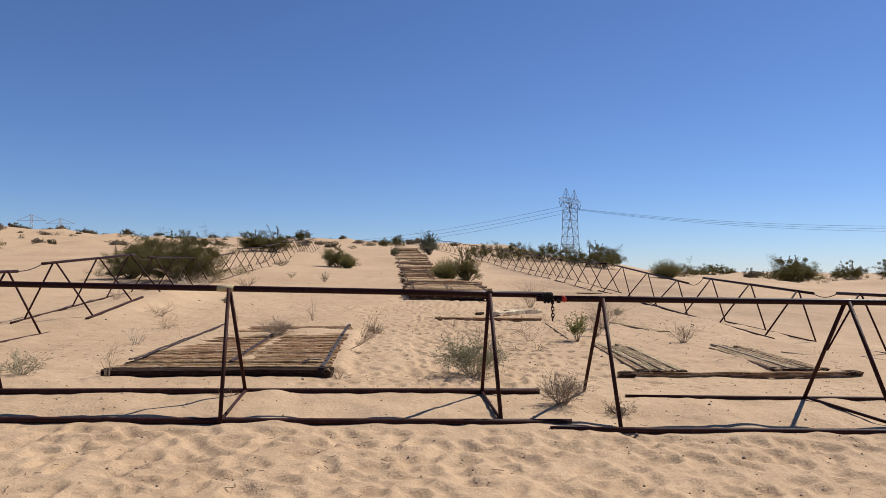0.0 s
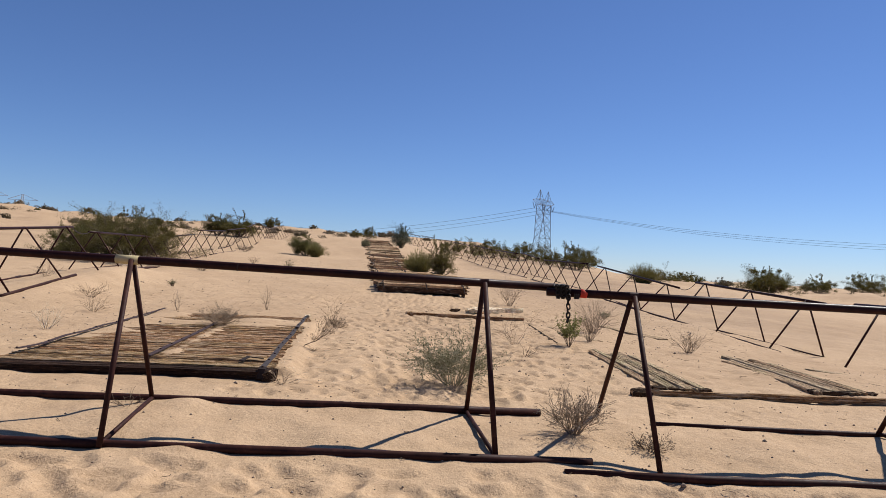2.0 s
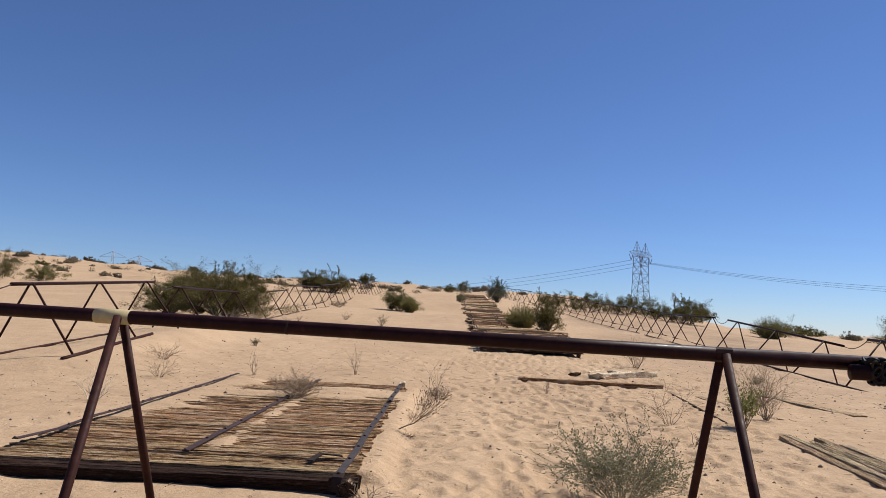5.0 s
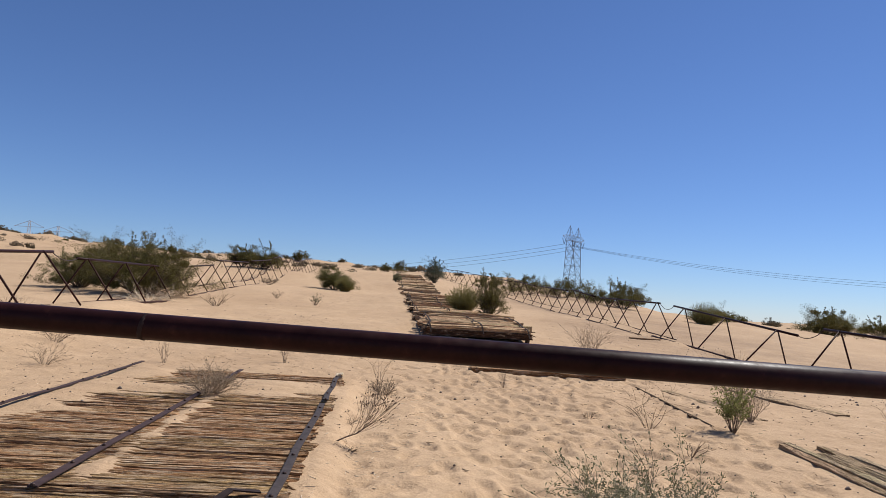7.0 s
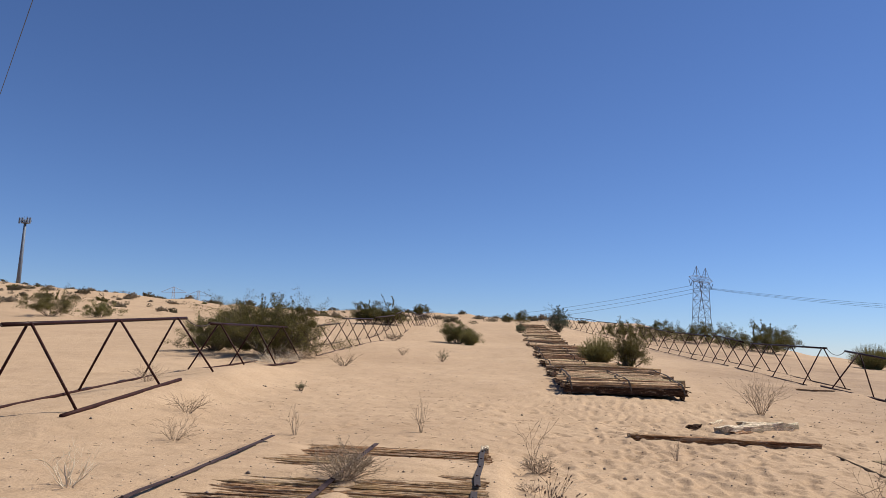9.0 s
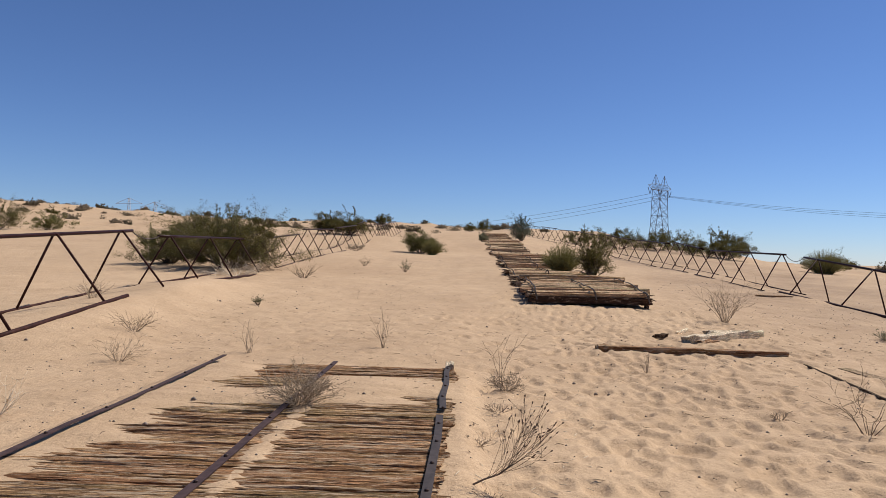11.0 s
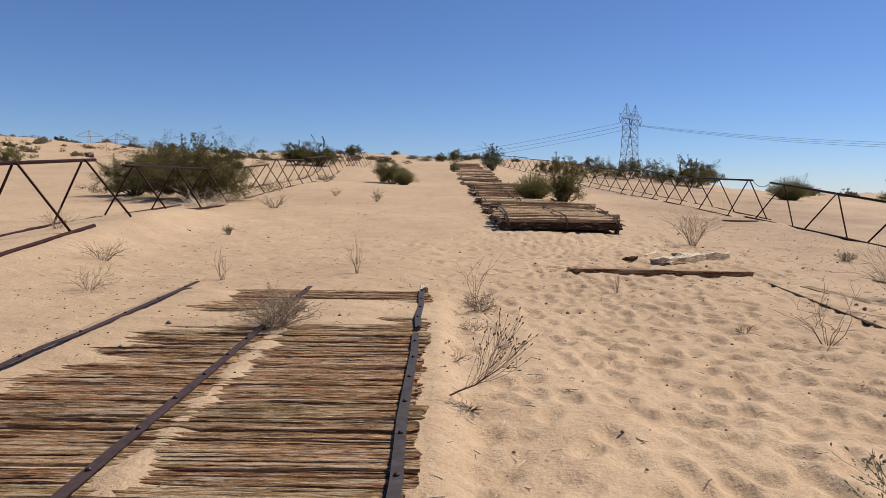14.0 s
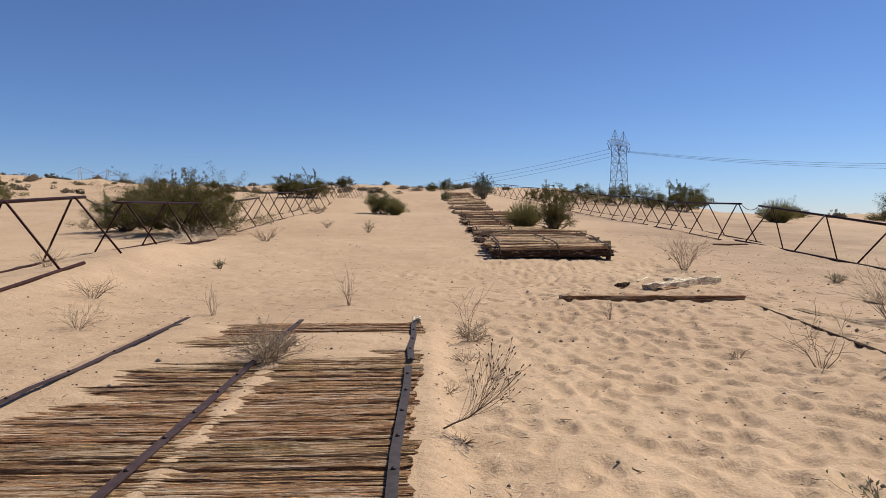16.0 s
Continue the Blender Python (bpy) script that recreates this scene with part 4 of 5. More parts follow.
def feathery(name, at, high, wide, seed, label, blades=820):
    """A bush of many thin upright blades fanning from its foot."""
    rng = random.Random(seed)
    root = thing(name, (at[0], at[1], H(*at) - 0.03), label, "bush")
    b, c = Build(), Build()
    for k in range(blades):
        a, r = rng.uniform(0, 6.28), rng.random() ** 0.55
        out = Vector((math.cos(a), math.sin(a), 0))
        foot = out * (0.16 * wide * rng.random())
        tip = out * (0.5 * wide * r) + Vector((0, 0, high * (1.05 - 0.5 * r * r) * rng.uniform(0.4, 1.15)))
        mid = foot.lerp(tip, 0.5) + Vector((rng.gauss(0, 0.03), rng.gauss(0, 0.03), 0.06 * high))
        b.tube([foot, mid, tip], [0.005, 0.004, 0.002], 3, False)
        for _ in range(13):
            p = mid.lerp(tip, rng.uniform(-0.5, 1.0))
            e = (tip - mid).normalized() + Vector((rng.gauss(0, 0.5), rng.gauss(0, 0.5), 0.1))
            c.leaf(p, e, 0.055 * rng.uniform(0.7, 1.5), 0.011, rng)
    part("stalk_fan", b, TWIG_GOLD, root)
    part("foliage", c, LEAF_GOLD, root)
    return root


GREEN = "olive-green creosote bush with ragged open crown on sand"
DUNE = "creosote bushes on the dunes"
bush("creosote_bush", (-9.8, 26.4), 1.85, 3.8, 101, LEAF, BARK, "large olive-green creosote bush filling the gap in the pipe fence", "bush", 70, 2, 20000, 0.047, wild=9, group=DUNE, clump=0.055)
bush("creosote_bush", (-12.3, 27.2), 1.2, 2.1, 131, LEAF_OLIVE, BARK, "yellowish creosote bush behind the pipe fence", "bush", 40, 2, 7500, 0.045, wild=2, group=DUNE, clump=0.055)
bush("creosote_bush", (-13.6, 31.6), 1.75, 2.3, 102, LEAF, BARK, "wide olive-green creosote bush behind the fence", "bush", 30, 2, 9000, 0.055, wild=3, group=DUNE)
bush("creosote_bush", (-6.3, 42.6), 1.55, 1.9, 103, LEAF_OLIVE, BARK, "yellow-green creosote bush beside the sandy track", "bush", 20, 2, 4600, 0.060, group=DUNE)
feathery("rabbitbrush", (-5.35, 40.2), 0.75, 1.15, 104, "small rounded yellow-green bush on sand")
bush("creosote_bush", (-14.9, 53.6), 1.7, 2.2, 105, LEAF, BARK, GREEN, "bush", 20, 2, 4200, 0.075, wild=2, group=DUNE)
bush("creosote_bush", (-13.2, 53.0), 1.9, 2.6, 106, LEAF, BARK, GREEN, "bush", 20, 2, 4200, 0.075, wild=2, group=DUNE)
bush("creosote_bush", (-26.2, 122.0), 1.9, 2.8, 107, LEAF, BARK, GREEN, "bush", 10, 2, 1200, 0.16, group=DUNE)
feathery("rabbitbrush", (0.72, 28.9), 0.92, 1.5, 108, "feathery yellow-green bush growing beside the plank road")
bush("creosote_bush", (1.50, 26.5), 1.42, 0.78, 109, LEAF, BARK, "dark upright creosote bush at the plank road edge", "bush", 18, 2, 4200, 0.040, wild=5, group=DUNE, clump=0.06)
bush("desert_shrub", (-1.45, 66.3), 2.3, 1.7, 110, LEAF_BLUE, BARK, "airy grey-green shrub on the ridge beside the road", "bush", 18, 2, 1500, 0.10, wild=3, group=DUNE)
bush("desert_shrub", (-4.5, 62.0), 0.9, 0.9, 111, LEAF_GREY, BARK, "small grey-green shrub on sand", "bush", 12, 1, 800, 0.07, group=DUNE)
bush("creosote_bush", (-5.9, 82.0), 1.5, 1.7, 112, LEAF, BARK, GREEN, "bush", 10, 2, 1000, 0.10, group=DUNE)
bush("creosote_bush", (-7.6, 84.0), 1.1, 1.5, 113, LEAF, BARK, GREEN, "bush", 10, 2, 800, 0.10, group=DUNE)
bush("creosote_bush", (6.4, 61.5), 1.7, 4.4, 114, LEAF, BARK, GREEN, "bush", 14, 2, 2800, 0.09, group=DUNE)
bush("creosote_bush", (9.6, 62.5), 1.8, 4.2, 115, LEAF, BARK, GREEN, "bush", 14, 2, 2800, 0.09, group=DUNE)
bush("creosote_bush", (3.4, 66.0), 1.3, 3.6, 116, LEAF, BARK, GREEN, "bush", 12, 2, 1600, 0.09, group=DUNE)
bush("creosote_bush", (13.6, 58.5), 2.0, 4.4, 117, LEAF, BARK, "broad dark creosote bush with wispy shoots on the slope", "bush", 26, 2, 6000, 0.085, wild=6, group=DUNE)
bush("creosote_bush", (11.2, 59.0), 1.3, 2.4, 118, LEAF, BARK, GREEN, "bush", 12, 2, 1800, 0.085, group=DUNE)
feathery("rabbitbrush", (14.6, 43.5), 1.15, 2.4, 119, "low feathery yellow-green bush beyond the fence", 1100)
bush("creosote_bush", (19.0, 54.0), 1.3, 2.4, 120, LEAF, BARK, GREEN, "bush", 12, 2, 1500, 0.06, group=DUNE)
bush("creosote_bush", (33.0, 65.0), 2.4, 4.4, 121, LEAF, BARK, "dark creosote bush alone on flat sand", "bush", 40, 2, 9000, 0.10, wild=3, group=DUNE)
bush("creosote_bush", (53.0, 91.5), 2.3, 4.4, 141, LEAF, BARK, "dark creosote bush on the far dune edge", "bush", 20, 2, 3200, 0.12, wild=2, group=DUNE)
bush("creosote_bush", (59.3, 91.0), 2.6, 5.6, 142, LEAF, BARK, "broad dark creosote bush on the far dune edge", "bush", 22, 2, 4000, 0.12, wild=2, group=DUNE)
bush("creosote_bush", (64.5, 92.0), 1.7, 4.0, 143, LEAF, BARK, "low dark creosote bush on the far dune edge", "bush", 14, 2, 2200, 0.12, group=DUNE)
bush("creosote_bush", (44.6, 102.0), 1.7, 2.4, 144, LEAF_DUN, BARK, "small brownish bush on the far dune edge", "bush", 12, 2, 1400, 0.12, group=DUNE)
bush("creosote_bush", (30.6, 82.0), 1.5, 3.6, 145, LEAF, BARK, "low dark creosote bush on the far dune edge", "bush", 14, 2, 2000, 0.11, group=DUNE)
bush("creosote_bush", (55.5, 148), 2.4, 4.4, 122, LEAF, BARK, GREEN, "bush", 14, 2, 1800, 0.16, group=DUNE)
bush("creosote_bush", (59.5, 150), 2.2, 5.2, 123, LEAF, BARK, GREEN, "bush", 14, 2, 1800, 0.16, group=DUNE)
bush("creosote_bush", (51.0, 147), 2.0, 1.8, 124, LEAF, BARK, GREEN, "bush", 8, 2, 600, 0.09, group=DUNE)
bush("creosote_bush", (-46.5, 60.0), 2.6, 4.5, 125, LEAF, BARK, "olive-green creosote bush on the dune flank", "bush", 16, 2, 2800, 0.11, wild=2, group=DUNE)
bush("creosote_bush", (-43.0, 62.0), 1.7, 2.8, 126, LEAF_GOLD, BARK, "yellow-green creosote bush on the dune flank", "bush", 14, 2, 1600, 0.11, group=DUNE)


def scatter_scrub():
    """Low scrub over the far dunes: a few plants, copied."""
    rng = random.Random(55)
    protos = []
    for k, (m, w) in enumerate(((LEAF, 1.3), (LEAF_TAN, 1.5), (LEAF_DUN, 1.4), (LEAF_DUN, 2.0))):
        protos.append(bush("dune_scrub", (-40 - 6 * k, 112 + 5 * k), 0.62, w, 400 + k, m, BARK, ("low green scrub on the far dune", "low dry tan scrub on the far dune", "low dun scrub on the far dune", "wide dun scrub on the far dune")[k],
                           "scrub", 8, 1, 420, 0.13, group="scrub on the far dunes"))
    spots = []
    for _ in range(225):
        y = rng.uniform(70, 200)
        x = -rng.uniform(0.10, 1.05) * y - 4
        spots.append((x, y))
    for _ in range(26):
        y = rng.uniform(95, 210)
        spots.append((rng.uniform(0.30, 0.75) * y, y))
    for _ in range(12):
        y = rng.uniform(95, 130)
        spots.append((rng.uniform(-0.14, 0.02) * y, y))
    for x, y in spots:
        s = rng.uniform(0.5, 1.35)
        o = copy_thing(protos[rng.choice((0, 1, 1, 2, 3, 1, 2))], pose(x, y, H(x, y) - 0.03, 0, 0, rng.uniform(0, 360)))
        o.scale = (s, s, s * rng.uniform(0.8, 1.3))


scatter_scrub()


def far_scrub():
    """Uncounted low tufts over the far dunes."""
    rng = random.Random(56)
    b = Build()
    for _ in range(420):
        y = rng.uniform(75, 230)
        x = -rng.uniform(0.05, 1.05) * y - 4 if rng.random() < 0.85 else rng.uniform(0.32, 0.8) * y
        z, wide, high = H(x, y), rng.uniform(0.4, 1.1), rng.uniform(0.25, 0.6)
        for _ in range(70):
            p = Vector((x + rng.gauss(0, wide * 0.4), y + rng.gauss(0, wide * 0.4), z + rng.random() ** 1.4 * high))
            b.leaf(p, Vector((rng.gauss(0, 0.6), rng.gauss(0, 0.6), 1)), 0.16 * rng.uniform(0.6, 1.4), 0.07, rng)
    tagged(new("far_scrub", b.mesh("far_scrub", LEAF_DUN)), "low dry dun scrub dotted over the far dunes", "scrub", kind="stuff")


far_scrub()


def dry_shrub(name, at, high, wide, seed, mat, label, category="shrub", stems=22, depth=2, lean=(0, 0), radius=0.004, leaf_mat=None, leaves=0, size=0.012, spread=0.55, group=""):
    rng = random.Random(seed)
    z = H(*at)
    root = thing(name, (at[0], at[1], z - 0.015), label, category, group)
    b, tips = Build(), []
    for k in range(stems):
        a = 2 * math.pi * (k + rng.random()) / stems
        r = rng.random() ** 0.5
        d = Vector((math.cos(a) * r * 0.5 * wide / high + lean[0], math.sin(a) * r * 0.5 * wide / high + lean[1], 1.0)).normalized()
        grow(b, Vector((math.cos(a), math.sin(a), 0)) * 0.05 * wide, d, high * rng.uniform(0.5, 0.75) * math.hypot(1, 0.4 * r * wide / high), radius * rng.uniform(0.7, 1.3), depth, rng, tips, 0.0, spread, (2, 3), 4)
    part("twig_tangle", b, mat, root)
    if leaves:
        c = Build()
        for _ in range(leaves):
            p, d = rng.choice(tips)
            e = (d + Vector((rng.gauss(0, 0.6), rng.gauss(0, 0.6), rng.gauss(0, 0.5)))).normalized()
            c.leaf(p + e * rng.uniform(0, 0.02), e, size * rng.uniform(0.6, 1.5), size * 0.5, rng)
        part("leaves", c, leaf_mat, root)
    return root


def leaning_weed(at):
    """A weed whose stem leans along the sand and fans out in thin stalks with seed heads."""
    rng = random.Random(207)
    root = thing("leaning_weed", (at[0], at[1], H(*at) - 0.01), "dry leaning weed with seed heads beside the platform", "weed")
    stem = [Vector((0, 0, 0)), Vector((0.07, 0.01, 0.035)), Vector((0.15, 0.02, 0.065)), Vector((0.22, 0.02, 0.12))]
    part("stem", Build().tube(stem, [0.006, 0.0055, 0.005, 0.004], 6), TWIG_DARK, root)
    b, heads = Build(), []
    for k in range(26):
        p = stem[2].lerp(stem[3], rng.random()) if k % 3 else stem[1].lerp(stem[2], rng.random())
        a = rng.uniform(0.25, 1.30)
        d = Vector((math.cos(a), rng.gauss(0, 0.22), math.sin(a)))
        long = rng.uniform(0.22, 0.42)
        pts = [p]
        for _ in range(5):
            d = (d + Vector((rng.gauss(0, 0.06), rng.gauss(0, 0.06), 0.09))).normalized()
            pts.append(pts[-1] + d * long / 5)
        b.tube(pts, [0.0014, 0.0013, 0.0012, 0.0011, 0.0010, 0.0009], 4, False)
        heads.append((pts[-1], d))
        for _ in range(2):
            q = pts[rng.randint(2, 4)]
            e = (d + Vector((rng.gauss(0, 0.4), rng.gauss(0, 0.4), rng.gauss(0, 0.3)))).normalized()
            b.tube([q, q + e * 0.05, q + e * 0.10], [0.0013, 0.0012, 0.001], 4, False)
            heads.append((q + e * 0.10, e))
    part("stalk_fan", b, TWIG_BROWN, root)
    c = Build()
    for p, d in heads:
        c.tube([p - d * 0.004, p + d * 0.006, p + d * 0.016], [0.001, 0.0045, 0.001], 5)
    part("seed_spray", c, TWIG_DARK, root, "small dark seed heads")["kind"] = "stuff"


dry_shrub("desert_shrub", (1.32, 7.1), 0.39, 1.05, 201, TWIG_GREY, "grey-green twiggy shrub growing from the sand", "shrub", 85, 2, radius=0.0026, leaf_mat=LEAF_GREY, leaves=6500, size=0.017, spread=0.9)
dry_shrub("dry_shrub", (2.12, 5.30), 0.23, 0.46, 202, TWIG, "dry brown shrub tangled beneath the fence", "shrub", 70, 2, spread=0.6, radius=0.0022, leaf_mat=LEAF_TAN, leaves=900, size=0.012)
dry_shrub("dead_brush", (2.62, 5.12), 0.09, 0.30, 203, TWIG_DARK, "low dead brush at the fence leg", "dead brush", 24, 2, radius=0.003, leaf_mat=LEAF_TAN, leaves=300, size=0.016)
dry_shrub("green_shrub", (3.26, 11.0), 0.42, 0.36, 204, TWIG_DARK, "small fresh green shrub on sand", "shrub", 26, 1, radius=0.003, leaf_mat=LEAF_FRESH, leaves=2400, size=0.022, spread=0.30)
dry_shrub("dry_shrub", (3.75, 11.75), 0.36, 0.38, 205, TWIG, "dry tan shrub behind the green one", "shrub", 26, 2, radius=0.003)
dry_shrub("dry_shrub", (4.2, 13.35), 0.55, 0.75, 206, TWIG, "dry spreading tan shrub among the buried planks", "shrub", 34, 2, radius=0.0035)
leaning_weed((-0.47, 9.02))
dry_shrub("arched_twig", (2.42, 9.75), 0.16, 0.45, 240, TWIG_DARK, "bare arched twig lying on the sand", "twig", 5, 1, lean=(0.9, 0.2), radius=0.005)
dry_shrub("dry_shrub", (5.1, 10.95), 0.30, 0.55, 241, TWIG, "dry spreading tan shrub among the buried planks", "shrub", 26, 2, radius=0.0035)
dry_shrub("thin_weed", (1.62, 8.1), 0.40, 0.14, 242, TWIG_DARK, "thin upright weed with small buds", "weed", 3, 1, radius=0.003, leaf_mat=LEAF_TAN, leaves=60, size=0.014, spread=0.3)
dry_shrub("dry_tuft", (-0.42, 10.9), 0.09, 0.35, 243, TWIG, "dry straw strewn beside the platform", "tuft", 20, 1, radius=0.002)
dry_shrub("dry_tuft", (-0.50, 9.9), 0.07, 0.30, 244, TWIG, "dry straw strewn beside the platform", "tuft", 18, 1, radius=0.002)
dry_shrub("dead_brush", (-0.36, 8.95), 0.05, 0.24, 208, TWIG_DARK, "little dark dead twigs at the weed's foot", "dead brush", 16, 1, radius=0.003)
dry_shrub("plank_bush", (-1.92, 10.45), 0.20, 0.66, 209, TWIG, "dry greyish shrub growing through the planks", "shrub", 80, 2, lean=(0.25, 0.1), radius=0.0022, leaf_mat=LEAF_TAN, leaves=1400, size=0.014)
dry_shrub("dry_tuft", (-0.40, 11.85), 0.14, 0.40, 210, TWIG, "dry tangled tuft on the sand", "tuft", 34, 2, radius=0.0025, leaf_mat=LEAF_TAN, leaves=300, size=0.014)
dry_shrub("thin_weed", (-0.45, 11.9), 0.55, 0.25, 211, TWIG_DARK, "thin dry weed with bare stalks", "weed", 5, 1, radius=0.003)
dry_shrub("thin_weed", (-2.0, 13.75), 0.45, 0.22, 212, TWIG, "thin dry weed with bare stalks", "weed", 9, 1, radius=0.003, group="thin dry weeds")
dry_shrub("thin_weed", (-3.5, 13.2), 0.36, 0.36, 213, TWIG, "thin dry weed with bare stalks", "weed", 8, 1, radius=0.003, group="thin dry weeds")
dry_shrub("dead_brush", (-5.45, 14.0), 0.22, 0.65, 214, TWIG_DARK, "flat dead brush on the sand", "dead brush", 18, 2, radius=0.003)
dry_shrub("dead_brush", (-4.6, 12.3), 0.22, 0.55, 215, TWIG, "flat dead brush on the sand", "dead brush", 18, 2, radius=0.003)
dry_shrub("bare_branch", (2.42, 11.05), 0.42, 0.85, 216, TWIG_DARK, "bare forked branch standing in the sand", "branch", 8, 2, radius=0.0032)
dry_shrub("dry_tuft", (1.85, 11.3), 0.08, 0.3, 217, TWIG, "dry tangled tuft on the sand", "tuft", 18, 1, radius=0.0025)
dry_shrub("thin_weed", (1.07, 13.1), 0.26, 0.14, 218, TWIG, "thin dry weed beside the fallen plank", "weed", 6, 1, radius=0.003)
dry_shrub("low_shrub", (-4.0, 6.75), 0.20, 0.50, 219, TWIG_GREY, "low grey-green shrub on the sand", "shrub", 30, 2, radius=0.003, leaf_mat=LEAF_GREY, leaves=600, size=0.018)
dry_shrub("dry_shrub", (3.2, 18.2), 0.62, 0.85, 220, TWIG, "dry pinkish-tan shrub beyond the bleached log", "shrub", 30, 2, radius=0.0035)
dry_shrub("dry_tuft", (5.4, 17.2), 0.18, 0.42, 221, TWIG_GREY, "round dry tuft on gravelly sand", "tuft", 40, 1, radius=0.003, leaf_mat=LEAF_GREY, leaves=300, size=0.02)
dry_shrub("bleached_brush", (-4.15, 10.0), 0.26, 0.60, 222, TWIG_PALE, "bleached bony dead shrub on the sand", "dead brush", 12, 2, radius=0.006)
dry_shrub("small_tuft", (-5.05, 17.2), 0.16, 0.22, 223, TWIG_DARK, "small dark tuft on the sand", "tuft", 22, 1, radius=0.003, leaf_mat=LEAF_GREY, leaves=200, size=0.025)
dry_shrub("small_tuft", (-4.35, 27.6), 0.35, 0.45, 224, TWIG_DARK, "small dark tuft on the sand", "tuft", 22, 1, radius=0.004, leaf_mat=LEAF_GREY, leaves=300, size=0.03)
dry_shrub("dead_brush", (-6.4, 23.6), 0.30, 1.1, 225, TWIG_DARK, "sprawling dead brush near the fence", "dead brush", 20, 2, radius=0.006)
dry_shrub("dead_brush", (-8.35, 23.6), 0.26, 2.2, 226, TWIG_PALE, "bleached dead branches caught under the fence", "dead brush", 46, 2, radius=0.009)
dry_shrub("dead_brush", (-8.6, 25.6), 0.34, 2.4, 246, TWIG, "bleached dead branches spreading from the bush foot", "dead brush", 40, 2, radius=0.009)
dry_shrub("dead_brush", (-7.3, 15.8), 0.28, 0.7, 227, TWIG, "dry brush at the fence foot", "dead brush", 18, 2, radius=0.004)
dry_shrub("small_tuft", (-9.4, 40.5), 0.4, 1.2, 228, TWIG_DARK, "low tan tuft under the fence", "tuft", 24, 1, radius=0.006, leaf_mat=LEAF_TAN, leaves=500, size=0.05)
dry_shrub("dry_shrub", (-6.3, 30.0), 0.3, 0.6, 229, TWIG_DARK, "small dry shrub on the slope", "shrub", 16, 2, radius=0.004)
dry_shrub("thin_weed", (-2.9, 6.6), 0.4, 0.35, 230, TWIG, "thin dry weed before the platform", "weed", 7, 1, radius=0.0028, group="thin dry weeds")
dry_shrub("dead_brush", (-0.25, 6.72), 0.12, 0.35, 231, TWIG, "dry straw at the platform corner", "dead brush", 16, 1, radius=0.0025)
dry_shrub("dead_brush", (-1.15, 5.55), 0.06, 0.55, 232, TWIG_DARK, "flat dead stalks along the bottom pipe", "dead brush", 18, 1, radius=0.0025)


# ---- small litter on the sand ----
def litter():
    rng = random.Random(88)
    b = Build()
    for _ in range(2400):
        x, y = rng.uniform(-6, 7.5), rng.uniform(1.5, 22)
        r = rng.uniform(0.003, 0.009) * (2.2 if rng.random() < 0.04 else 1)
        z = H(x, y)
        b.tube([(x - r, y, z), (x, y, z + r * 0.6), (x + r, y, z)], [r * 0.5, r * 0.9, r * 0.4], 5)
    for _ in range(1000):
        x, y = (rng.uniform(3.2, 9), rng.uniform(14, 30)) if rng.random() < 0.75 else (rng.gauss(-3.5, 1.6), rng.uniform(20, 36))
        r = rng.uniform(0.003, 0.009) * (2.2 if rng.random() < 0.06 else 1)
        z = H(x, y)
        b.tube([(x - r, y, z), (x, y, z + r * 0.6), (x + r, y, z)], [r * 0.5, r * 0.9, r * 0.4], 5)
    tagged(new("pebbles", b.mesh("pebbles", PEBBLE, True)), "scattered small dark pebbles on the sand", "pebbles", kind="stuff")
    c = Build()
    for _ in range(900):
        x, y = rng.uniform(-5.5, 6.5), rng.uniform(1.8, 18)
        a, long = rng.uniform(0, 6.28), rng.uniform(0.02, 0.09)
        pts = []
        for k in range(4):
            px, py = x + math.cos(a) * long * k / 3, y + math.sin(a) * long * k / 3
            a += rng.gauss(0, 0.35)
            pts.append((px, py, H(px, py) + 0.004 + rng.uniform(0, 0.006)))
        c.tube(pts, [0.0022, 0.0022, 0.002, 0.0012], 4)
    tagged(new("twig_litter", c.mesh("twig_litter", TWIG_DARK)), "scattered broken twigs and straw on the sand", "twigs", kind="stuff")
    e = Build()
    for _ in range(520):
        x, y = (rng.gauss(-0.15, 0.22), rng.uniform(6.6, 12.6)) if rng.random() < 0.35 else (rng.uniform(-6, 6.5), rng.uniform(5.6, 17))
        a, long = rng.uniform(0, 6.28), rng.uniform(0.015, 0.07)
        p, q = (x, y), (x + math.cos(a) * long, y + math.sin(a) * long)
        e.tube([(*p, H(*p) + 0.004), (*q, H(*q) + 0.006)], [0.0024, 0.0016], 4)
    tagged(new("straw_litter", e.mesh("straw_litter", TWIG_PALE)), "scattered pale straw bits on the sand", "straw", kind="stuff")


litter()


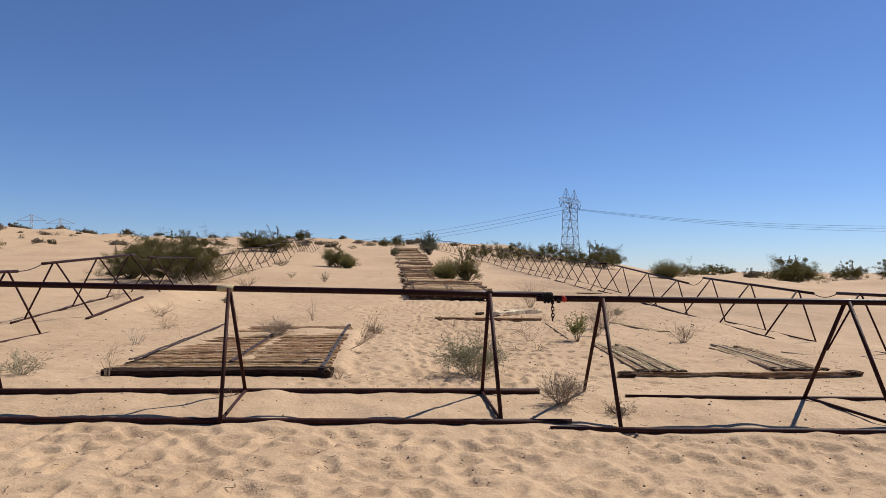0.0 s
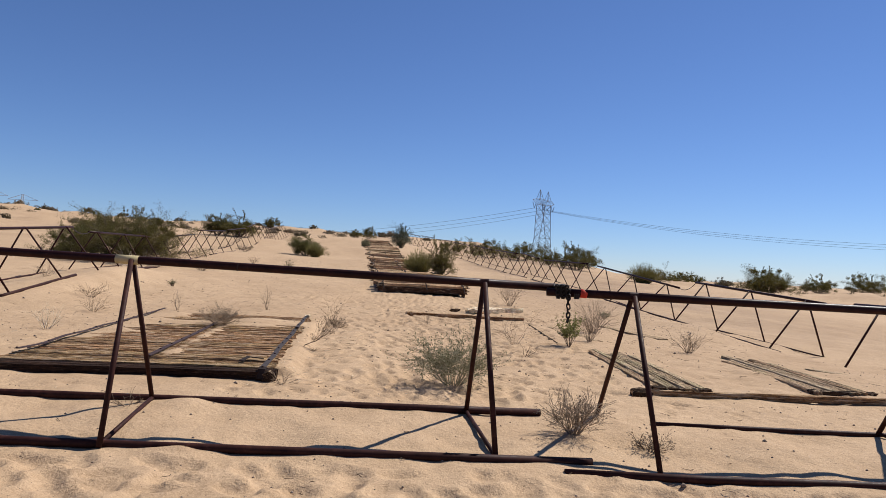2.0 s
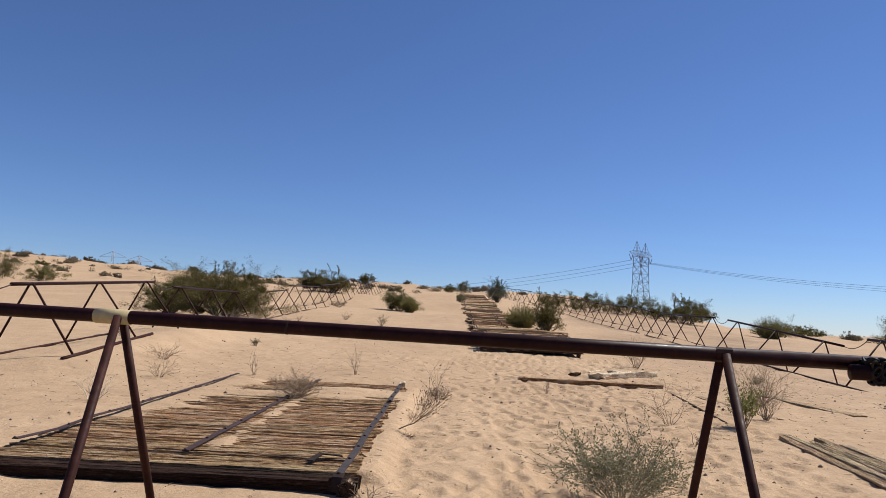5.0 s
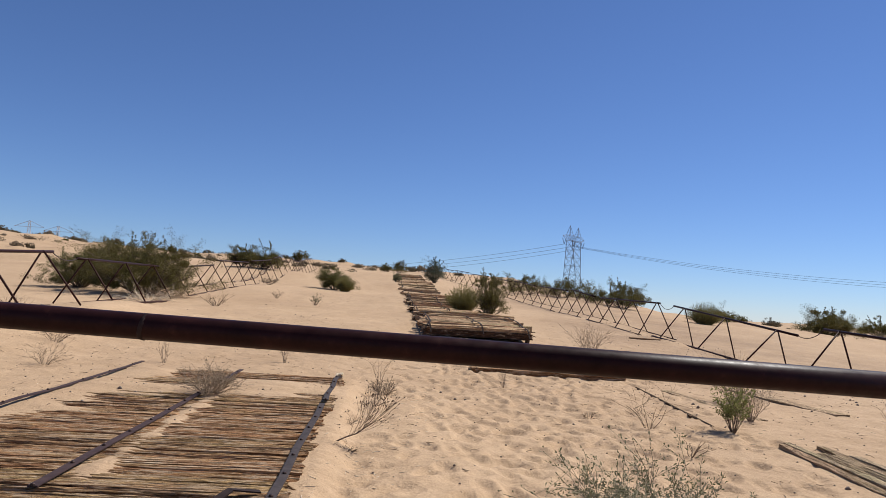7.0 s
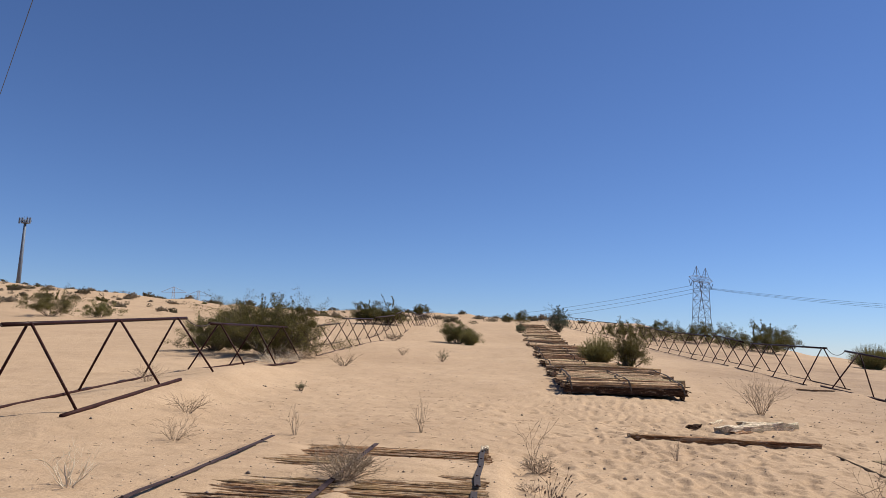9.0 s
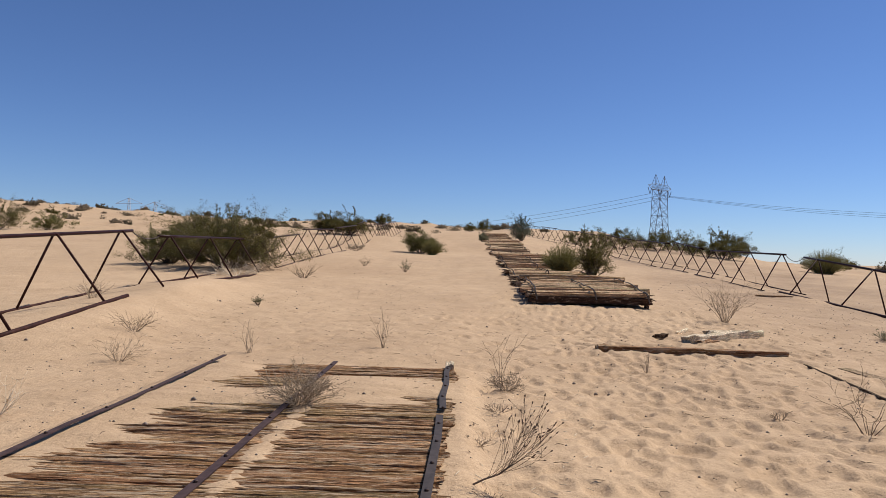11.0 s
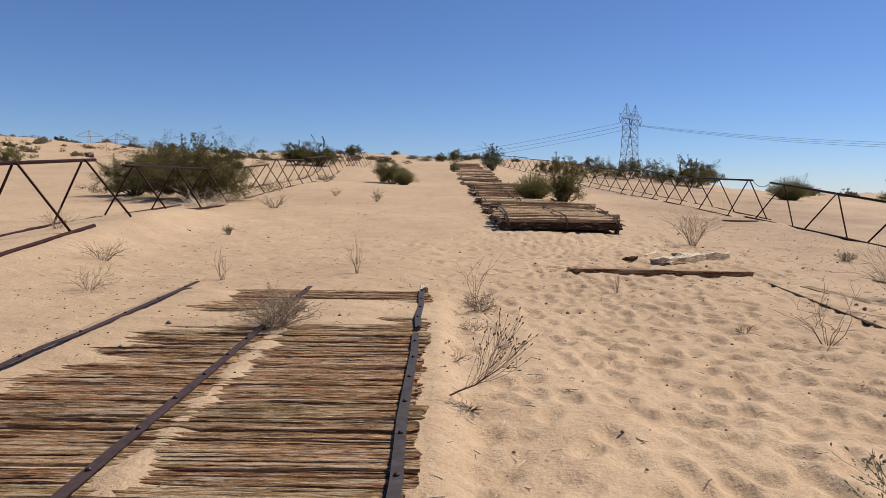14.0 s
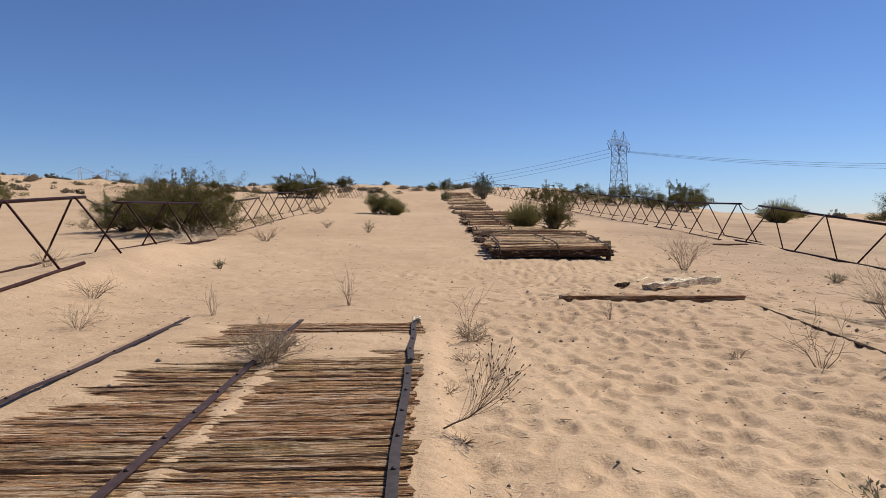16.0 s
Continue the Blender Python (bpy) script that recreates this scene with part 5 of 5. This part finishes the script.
# ---- far pylons, mast and cables ----
def lattice_pylon(at, base_z, high, turn, seed):
    root = thing("transmission_tower", (at[0], at[1], base_z), "grey steel lattice transmission tower on the horizon", "power pylon", "transmission towers", turn=turn)
    waist = 0.34 * high

    def corner(sx, sy, z):
        """Legs taper to the waist, then part again to carry the wide arm."""
        if z <= waist:
            w = 5.6 - 1.4 * z / waist
            return Vector((sx * w, sy * w, z))
        f = (z - waist) / (0.80 * high - waist)
        return Vector((sx * (4.2 + 2.8 * f), sy * (4.2 - 2.2 * f), z))

    levels = [k * high for k in (0, 0.12, 0.23, 0.34, 0.46, 0.57, 0.68, 0.80)]
    for sx in (-1, 1):
        for sy in (-1, 1):
            part("tower_leg", Build().tube([corner(sx, sy, z) for z in levels], 0.19, 5), STEEL, root)
    for k, (z0, z1) in enumerate(zip(levels, levels[1:])):
        for pa, pb in (((-1, -1), (1, -1)), ((-1, 1), (1, 1)), ((-1, -1), (-1, 1)), ((1, -1), (1, 1))):
            b = Build()
            b.tube([corner(*pa, z0), corner(*pb, z1)], 0.11, 4).tube([corner(*pb, z0), corner(*pa, z1)], 0.11, 4).tube([corner(*pa, z1), corner(*pb, z1)], 0.11, 4)
            part("bracing", b, STEEL, root)
    za = 0.83 * high
    arm = Build()
    for sy in (-1.5, 1.5):
        arm.tube([(-17.5, 0, za + 0.6), (-9, sy, za - 1.4), (9, sy, za - 1.4), (17.5, 0, za + 0.6)], 0.13, 5)
        arm.tube([(-17.5, 0, za + 0.6), (-9, sy, za + 2.0), (9, sy, za + 2.0), (17.5, 0, za + 0.6)], 0.13, 5)
    for k in range(-6, 6):
        arm.tube([(k * 1.5, -1.5, za - 1.4), (k * 1.5 + 1.5, -1.5, za + 2.0)], 0.075, 4).tube([(k * 1.5 + 1.5, 1.5, za - 1.4), (k * 1.5, 1.5, za + 2.0)], 0.075, 4)
    part("cross_arm", arm, STEEL, root, "lattice cross arm")
    for sx in (-1, 1):
        peak = Build()
        tip = Vector((sx * 6.6, 0, high))
        for dx in (-2.6, 2.6):
            for dy in (-1.5, 1.5):
                peak.tube([(sx * 6.4 + dx, dy, za + 1.6), tip], 0.12, 4)
            peak.tube([(sx * 6.4 + dx * 0.6, -0.9, za + 4.0), (sx * 6.4 - dx * 0.6, 0.9, za + 4.0)], 0.08, 4)
        part("peak", peak, STEEL, root)
    for x in (-15, 0, 15):
        for side in (-2.6, 2.6):
            ins = Build()
            for k in range(8):
                f0, f1 = k / 8, (k + 0.7) / 8
                ins.tube([(x + side * (1 - f0), 0, za - 1.2 - 3.8 * f0), (x + side * (1 - f1), 0, za - 1.2 - 3.8 * f1)], [0.26, 0.14], 6)
            part("insulator", ins, WIRE, root, "dark insulator string")
    return root


TOWER = (80.2, 480.0)
lattice_pylon(TOWER, 8.0, 50.0, 56, 1)


def cable(points, radius, label, group="power lines"):
    root = thing("power_line", points[0], label, "power line", group)
    o = Vector(points[0])
    part("conductor", Build().tube([Vector(p) - o for p in points], radius, 5), WIRE, root)


def sag(a, b, drop, n=24):
    a, b = Vector(a), Vector(b)
    return [a.lerp(b, k / n) - Vector((0, 0, drop * 4 * (k / n) * (1 - k / n))) for k in range(n + 1)]


for k in (-1, 0, 1):
    hang = (TOWER[0] + 15 * k * math.cos(radians(56)), TOWER[1] + 15 * k * math.sin(radians(56)), 8.0 + 0.83 * 50 - 5.0)
    cable(sag(hang, (-262 + 12 * k, 960 + 14 * k, 38 - 3.3 * k), 12), 0.09, "dark sagging power line running to the ridge")
    cable(sag(hang, (470 + 6 * k, 330 + 14 * k, 39.5 - 1.5 * k), 15), 0.07, "dark sagging power line crossing the sky")


def far_frame(at, base_z, high, wide, turn=0):
    root = thing("transmission_tower", (at[0], at[1], base_z), "distant hazy low lattice tower beyond the dune", "power pylon", "transmission towers", turn=turn)
    for sx in (-1, 1):
        part("tower_leg", Build().tube([(sx * wide * 0.10, 0, 0), (sx * wide * 0.03, 0, high)], 0.16, 4), STEEL_HAZED, root)
    b = Build()
    for k in range(7):
        f0, f1 = k / 7, (k + 1) / 7
        w0, w1 = wide * (0.10 - 0.07 * f0), wide * (0.10 - 0.07 * f1)
        b.tube([(-w0, 0, high * f0), (w1, 0, high * f1)], 0.09, 4).tube([(w0, 0, high * f0), (-w1, 0, high * f1)], 0.09, 4)
    part("bracing", b, STEEL_HAZED, root)
    c = Build().tube([(-wide / 2, 0, high * 0.84), (0, 0, high), (wide / 2, 0, high * 0.84)], 0.13, 4).tube([(-wide / 2, 0, high * 0.84), (wide / 2, 0, high * 0.84)], 0.13, 4)
    part("cross_arm", c, STEEL_HAZED, root)


far_frame((-241, 392), 10, 21.5, 17)
far_frame((-229, 400), 10, 20.0, 17)


def mast():
    root = thing("antenna_mast", (-157, 178, 11.5), "tall grey steel monopole with antennas on the dune crest", "mast")
    part("pole", Build().tube([(0, 0, 0), (0, 0, 10), (0, 0, 22)], [0.62, 0.5, 0.34], 10), STEEL, root, "", True)
    part("platform_ring", Build().tube([(0, 0, 20.9), (0, 0, 21.2)], 1.1, 10), STEEL, root)
    for a, x in ((0, -1.7), (1, -0.8), (2, 0.9), (3, 1.8)):
        part("antenna", Build().box((x, -0.3, 21.7), (0.42, 0.3, 1.7)), STEEL, root)
    part("crossbar", Build().tube([(-2.1, 0, 21.6), (2.1, 0, 21.6)], 0.13, 6), STEEL, root)
    for x in (-0.6, 0.4):
        part("whip", Build().tube([(x, 0, 21.6), (x, 0, 23.0)], 0.06, 5), STEEL, root)


mast()
cable(sag((16.0, -6.0, 19.5), (-119.0, 115.5, 6.5 + 3), 1.0), 0.018, "thin dark overhead cable", "")
